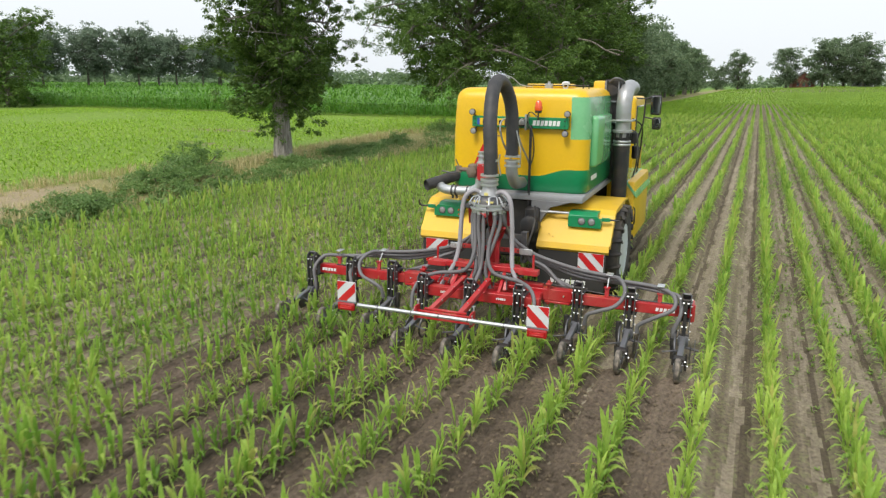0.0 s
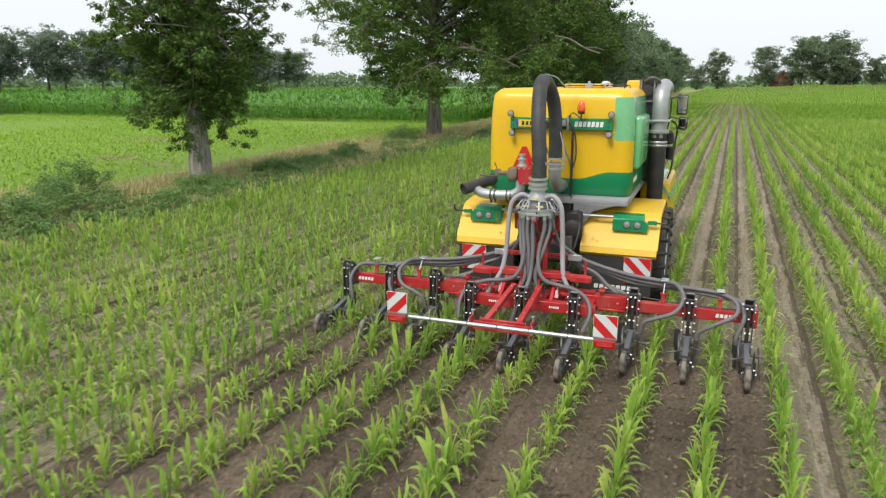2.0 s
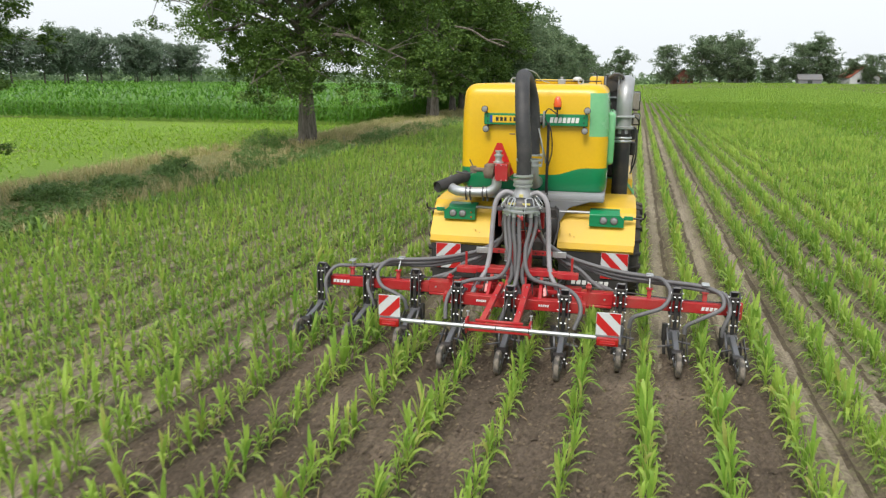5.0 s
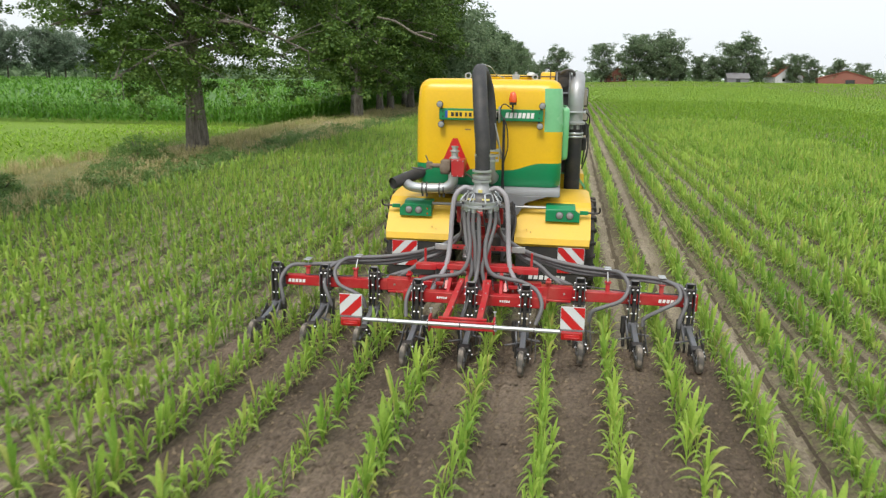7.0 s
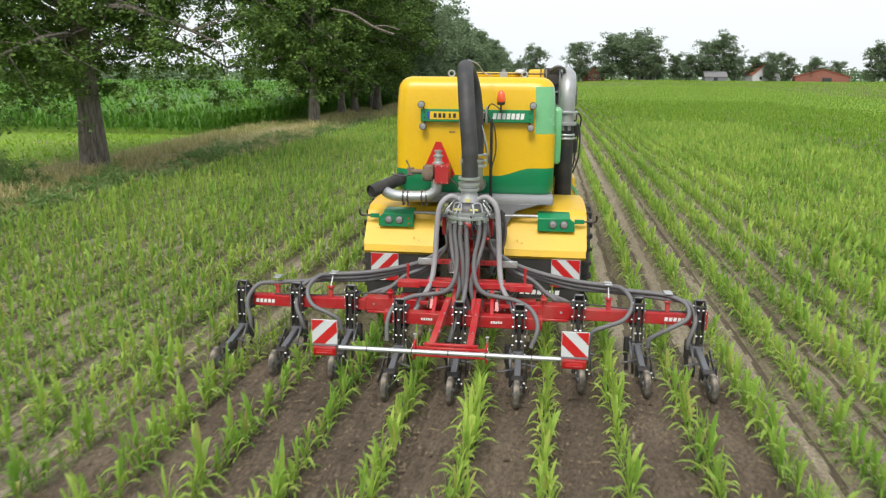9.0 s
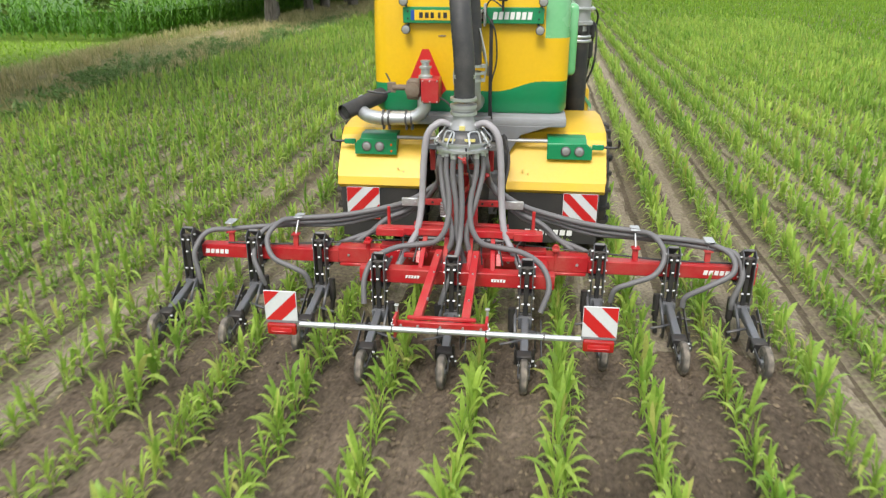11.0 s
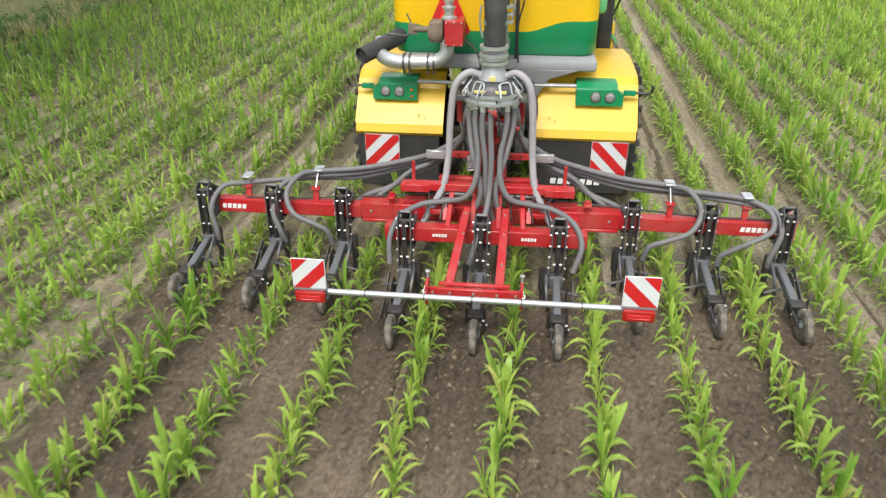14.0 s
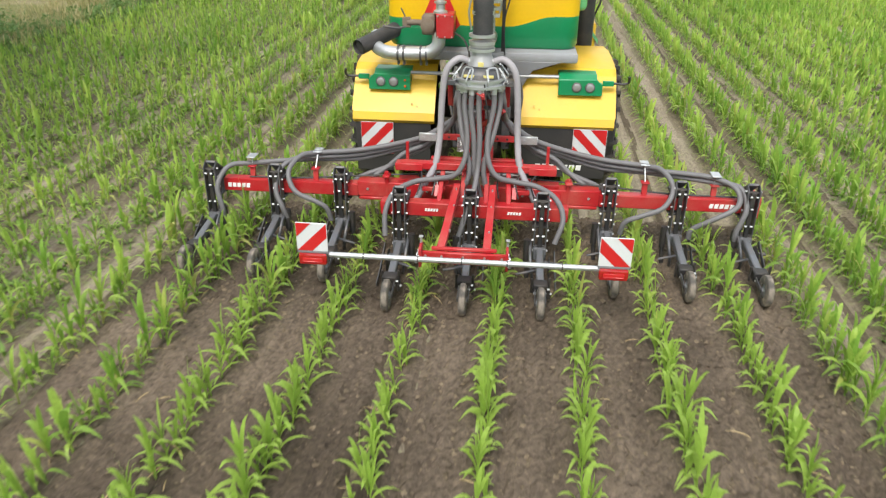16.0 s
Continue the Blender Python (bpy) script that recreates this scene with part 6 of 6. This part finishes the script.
# ---- row units ----
def row_unit(at, nozzle):
    unit = part("row_unit", Geo().box(-0.085, 0.085, -0.03, 0.20, 0.765, 0.80, 0.006).box(-0.06, 0.06, 0.16, 0.19, 0.5, 0.78, 0.006).bar((0, 0.17, 0.79), (0, -0.05, 0.95), 0.11, 0.03).box(-0.085, 0.085, -0.03, 0.19, 0.54, 0.565, 0.006), STEEL, hoe, "dark grey row unit with press wheel")
    unit.location = at
    for s in (-1, 1):
        part("side_plate", Geo().prism([(-0.015, 0.22), (-0.015, 0.93), (-0.06, 0.95), (-0.135, 0.90), (-0.14, 0.30), (-0.10, 0.20)], s * 0.062 - 0.005, s * 0.062 + 0.005, "x", 0.002), STEEL, unit)
        for z in (0.30, 0.42, 0.54, 0.66, 0.78, 0.88):
            part("bolt", bolt_mesh, None, unit).location = (s * 0.075, -0.075, z)
        part("wheel_fork", Geo().bar((s * 0.05, -0.76, 0.22), (s * 0.052, -1.01, 0.185), 0.012, 0.05, 0.003), STEEL, unit)
    for x, z in ((-0.03, 0.84), (0.03, 0.84), (-0.03, 0.50), (0.03, 0.50), (0.0, 0.70)):
        part("bolt", bolt_mesh, None, unit).location = (x, -0.145, z)
    part("link", Geo().bar((0, -0.11, 0.88), (0, -0.115, 0.32), 0.05, 0.03).cyl((-0.07, -0.09, 0.36), (0.07, -0.09, 0.36), 0.022, 10).cyl((-0.07, -0.07, 0.86), (0.07, -0.07, 0.86), 0.022, 10), BLACK, unit)
    part("arm", Geo().bar((0, -0.08, 0.325), (0, -0.70, 0.235), 0.075, 0.085, 0.012).box(-0.07, 0.07, -0.16, -0.03, 0.22, 0.36, 0.01), ARM_GREY, unit, "blue-grey square arm")
    part("arm_head", Geo().box(-0.075, 0.075, -0.81, -0.68, 0.175, 0.285, 0.012).cyl((0.085, -0.76, 0.11), (0.085, -0.76, 0.34), 0.014, 8).cyl((-0.085, -0.72, 0.15), (-0.085, -0.72, 0.31), 0.012, 8).box(0.07, 0.10, -0.80, -0.70, 0.13, 0.20, 0.005), BLACK, unit)
    for x, y, z in ((0.08, -0.82, 0.25), (-0.05, -0.82, 0.20), (0.105, -0.78, 0.18), (0.05, -0.82, 0.20)):
        part("bolt", bolt_mesh, None, unit).location = (x, y, z)
    part("tine", Geo().tube([(nozzle * 0.10, -0.12, 0.42), (nozzle * 0.10, -0.30, 0.34), (nozzle * 0.08, -0.38, 0.18), (nozzle * 0.05, -0.26, 0.02), (nozzle * 0.04, -0.16, -0.02)], 0.017, 6), STEEL, unit, "curved spring tine")
    part("nozzle", Geo().cyl((nozzle * 0.135, -0.16, 0.46), (nozzle * 0.135, -0.17, 0.22), 0.036, 12).cyl((nozzle * 0.135, -0.17, 0.22), (nozzle * 0.12, -0.20, 0.03), 0.024, 10), BLACK, unit, "black injector nozzle")
    part("disc", Geo().lathe([(0.0, -0.004), (0.12, -0.006), (0.15, 0.0), (0.12, 0.006)], (-nozzle * 0.11, -0.22, 0.14), "x", 22), STEEL, unit, "cutting disc")
    part("cross_rod", Geo().cyl((-nozzle * 0.02, -0.20, 0.23), (-nozzle * 0.22, -0.22, 0.21), 0.018, 8), STEEL, unit)
    part("side_bar", Geo().bar((nozzle * 0.03, -0.45, 0.26), (nozzle * 0.24, -0.52, 0.24), 0.03, 0.02), STEEL, unit)
    part("skid", Geo().bar((-nozzle * 0.16, -0.10, 0.30), (-nozzle * 0.17, -0.40, 0.12), 0.012, 0.06, 0.003).bar((-nozzle * 0.17, -0.40, 0.12), (-nozzle * 0.17, -0.62, 0.08), 0.012, 0.06, 0.003), STEEL, unit)
    g = Geo().lathe([(0.075, -0.034), (0.135, -0.038), (0.158, -0.024), (0.163, 0.0), (0.158, 0.024), (0.135, 0.038), (0.075, 0.034)], (0, 0, 0), "x", 26, closed=True)
    g.lathe([(0.080, 0.012), (0.07, 0.022), (0.03, 0.03), (0.018, 0.044)], (0, 0, 0), "x", 18, mat=1).lathe([(0.080, -0.012), (0.07, -0.022), (0.03, -0.03), (0.018, -0.044)], (0, 0, 0), "x", 18, mat=1)
    for k in range(5):
        a = k * 2 * math.pi / 5
        for s in (-1, 1):
            g.cyl((s * 0.02, 0.05 * math.cos(a), 0.05 * math.sin(a)), (s * 0.034, 0.05 * math.cos(a), 0.05 * math.sin(a)), 0.008, 6, 1)
    w = part("press_wheel", g, [WHEEL_RUBBER, GREY], unit, "narrow soil-caked press wheel")
    w.location = (0, -1.0, 0.19)
    return unit


bolt_mesh = mesh_from("bolt", Geo().lathe([(0.011, -0.012), (0.011, 0.012)], (0, 0, 0), "x", 6), ZINC)
press_wheels = []
master = {}
for k, x in enumerate(TINES):
    y = 0.0 if 3 <= k <= 5 else 0.50
    s = 1 if k < 4 else -1
    if s not in master:
        unit = master[s] = row_unit((x, y, 0), s)
    else:
        unit = copy_thing(master[s], pose(x, y, 0))
    press_wheels += [c for c in unit.children if c.name.startswith("press_wheel")]

# ---- hoses ----
def hose(pts, r=0.029, mat=None, label="grey slurry hose"):
    ob = part("hose", Geo().tube(pts, r, 10, 7, ribs=0.0012), mat or HOSE, hoe, label)
    part("hose_clip", Geo().tube([pts[0], tuple(Vector(pts[0]).lerp(Vector(pts[1]), 0.18))], r + 0.007, 10, 1), ZINC, ob)
    return ob


def out_at(a, r=0.225):
    return (HX + r * math.cos(radians(a)), HY + r * math.sin(radians(a)), 1.88)


def down(a, z, r=0.24):
    return (HX + r * math.cos(radians(a)), HY + r * math.sin(radians(a)), z)


for s in (-1, 1):
    c = 0.035
    for j, a in enumerate((100, 130, 160)):
        a = a if s < 0 else 180 - a
        y, z = 0.86 + 0.03 * j, 1.235 - 0.045 * j
        pts = [out_at(a), down(a, 1.72, 0.25), (s * (0.24 + 0.03 * j) + c, 0.86, 1.48 - 0.03 * j), (s * 0.58 + c, y, z), (s * 0.95 + c, y + 0.02, z - 0.13), (s * 1.40 + c, y - 0.06, z - 0.20 - 0.015 * j)]
        k = 0.022 * (j - 1)
        if j == 0:
            pts += [(s * 1.855 + c, 0.74, 1.005), (s * 2.03 + c, 0.62, 1.0), (s * 2.13 + c, 0.44, 0.87), (s * 2.03 + c, 0.30, 0.70), (s * 1.80 + c, 0.27, 0.60), (s * 1.66 + c * 0.5, 0.28, 0.52), (s * 1.62 + c * 0.5, 0.31, 0.36)]
        elif j == 1 and s < 0:
            pts += [(s * 1.855 + c, 0.76, 0.95), (s * 2.06 + c, 0.66, 0.97), (s * 2.24 + c, 0.50, 0.88), (s * 2.27 + c, 0.36, 0.68), (s * 2.16, 0.30, 0.50), (s * 2.12, 0.32, 0.36)]
        elif j == 1:
            pts += [(s * 1.855 + c, 0.77, 0.945), (s * 2.25 + c, 0.69, 0.955), (s * 2.60 + c, 0.60, 0.945), (s * 2.80 + c, 0.46, 0.88), (s * 2.80 + c, 0.32, 0.74), (s * 2.58 + c * 0.5, 0.27, 0.60), (s * 2.40, 0.30, 0.46), (s * 2.38, 0.31, 0.34)]
        else:
            pts += [(s * 1.855 + c, 0.80, 0.91), (s * 2.25 + c, 0.72, 0.90), (s * 2.60 + c, 0.62, 0.89), (s * 2.85 + c, 0.52, 0.88), (s * 2.93 + c * 0.4, 0.36, 0.70), (s * 2.87, 0.31, 0.45), (s * 2.87, 0.32, 0.34)]
        hose(pts)
    for j, a in enumerate((185, 145)):
        a = a if s < 0 else 180 - a
        y, z = 0.90 + 0.03 * j, 1.12 - 0.045 * j
        hose([out_at(a), down(a, 1.70, 0.26), (s * (0.30 + 0.03 * j) + c, 0.84, 1.42 - 0.04 * j), (s * 0.60 + c, y, z), (s * 0.86 + c, y - 0.03, z - 0.12), (s * 1.05 + c, 0.80, 0.85), (s * (1.24 + 0.16 * j) + c, 0.70, 0.72), (s * (1.34 + 0.12 * j), 0.66, 0.50)])
    # middle hoses
    a = 230 if s < 0 else 310
    x = s * 0.75
    hose([out_at(a), down(a, 1.70), (s * 0.11 + c, 0.36, 1.40), (s * 0.13 + c, 0.28, 1.15), (s * 0.23 + c, 0.25, 0.99), (s * 0.42 + c, 0.29, 0.925), (s * 0.66 + c, 0.24, 0.90), (s * 0.86 + c, 0.08, 0.83), (s * 0.94 + c, -0.06, 0.66), (s * 0.90, -0.15, 0.42)])
    a = 205 if s < 0 else 335
    hose([out_at(a), down(a, 1.68), (s * 0.16 + c, 0.40, 1.38), (s * 0.08 + c, 0.33, 1.10), (s * 0.10 + c, 0.30, 0.90), (s * 0.24, 0.32, 0.62)])
    # pale return hoses from the top of the head
    hose([(HX + s * 0.12, HY - 0.02, 2.13), (HX + s * 0.24, HY - 0.05, 2.16), (HX + s * 0.36, HY - 0.09, 2.04), (HX + s * 0.40, HY - 0.10, 1.75), (HX + s * 0.42, HY - 0.12, 1.35), (HX + s * 0.46, HY - 0.2, 1.05), (HX + s * 0.56, HY - 0.26, 0.85), (HX + s * 0.66, HY - 0.30, 0.66)], 0.035, PALE_HOSE, "pale grey return hose")
    # clamps on posts
    for x, y, z in ((s * 1.855 + c, 0.76, 1.0), (s * 2.60 + c, 0.61, 0.955)):
        post = part("hose_post", Geo().bar((x, 0.58, 0.73), (x, 0.60, 0.87), 0.06, 0.035, 0.005).box(x - 0.045, x + 0.045, 0.55, 0.64, 0.862, 0.875, 0.003), RED, hoe, "red hose post")
        part("post_clamp", Geo().box(x - 0.05, x + 0.05, y - 0.07, y + 0.09, z + 0.02, z + 0.032, 0.004).cyl((x, 0.60, 0.87), (x, y, z + 0.03), 0.009, 6), ZINC, post, "galvanised hose clamp")
    x = s * 0.42 + c
    post = part("hose_post", Geo().bar((x, 0.20, 0.75), (x, 0.27, 0.86), 0.055, 0.035, 0.005), RED, hoe, "red hose post")
    part("post_clamp", Geo().box(x - 0.045, x + 0.045, 0.27, 0.36, 0.925, 0.94, 0.004).cyl((x, 0.27, 0.86), (x, 0.30, 0.93), 0.009, 6), ZINC, post)
hose([out_at(270), down(270, 1.68), (0.06, 0.33, 1.35), (0.05, 0.27, 1.05), (0.02, 0.10, 0.86), (-0.05, -0.08, 0.66), (-0.12, -0.15, 0.42)])
hose([out_at(250), down(250, 1.65), (0.0, 0.35, 1.35), (0.02, 0.32, 1.0), (0.10, 0.32, 0.70)])
for k in range(12):
    a = 30 * k + 10
    part("outlet_stub", Geo().cyl((HX + 0.225 * math.cos(radians(a)), HY + 0.225 * math.sin(radians(a)), 1.90), (HX + 0.225 * math.cos(radians(a)), HY + 0.225 * math.sin(radians(a)), 1.83), 0.036, 12), ZINC, head)


# ---- what moves ----
def motions():
    for ob in (tractor, hoe):
        walk(ob, [(t, rig(t)) for t in (0, 4, 8, 12, 16)])
    for wheel, r in tyres:
        walk(wheel, [(0.4 * k, Matrix.Translation(wheel.location) @ Matrix.Rotation(-SPEED * 0.4 * k / r, 4, "X")) for k in range(41)])
    for wheel in press_wheels:
        rest = Matrix.Translation(wheel.location)
        walk(wheel, [(k / 15, rest @ Matrix.Rotation(-SPEED * k / 15 / 0.163, 4, "X")) for k in range(241)])
    for ob, y in heaved:
        rise = min(15.8, max(0.15, (y - 0.10) / SPEED))
        low, high = pose(-0.02, y, -0.10), pose(-0.02, y, 0)
        rows = [(0, low), (max(0.0, rise - 0.12), low), (rise + 0.1, high), (16, high)]
        walk(ob, sorted({frame(t): (t, p) for t, p in rows}.values(), key=lambda q: q[0]))


motions()
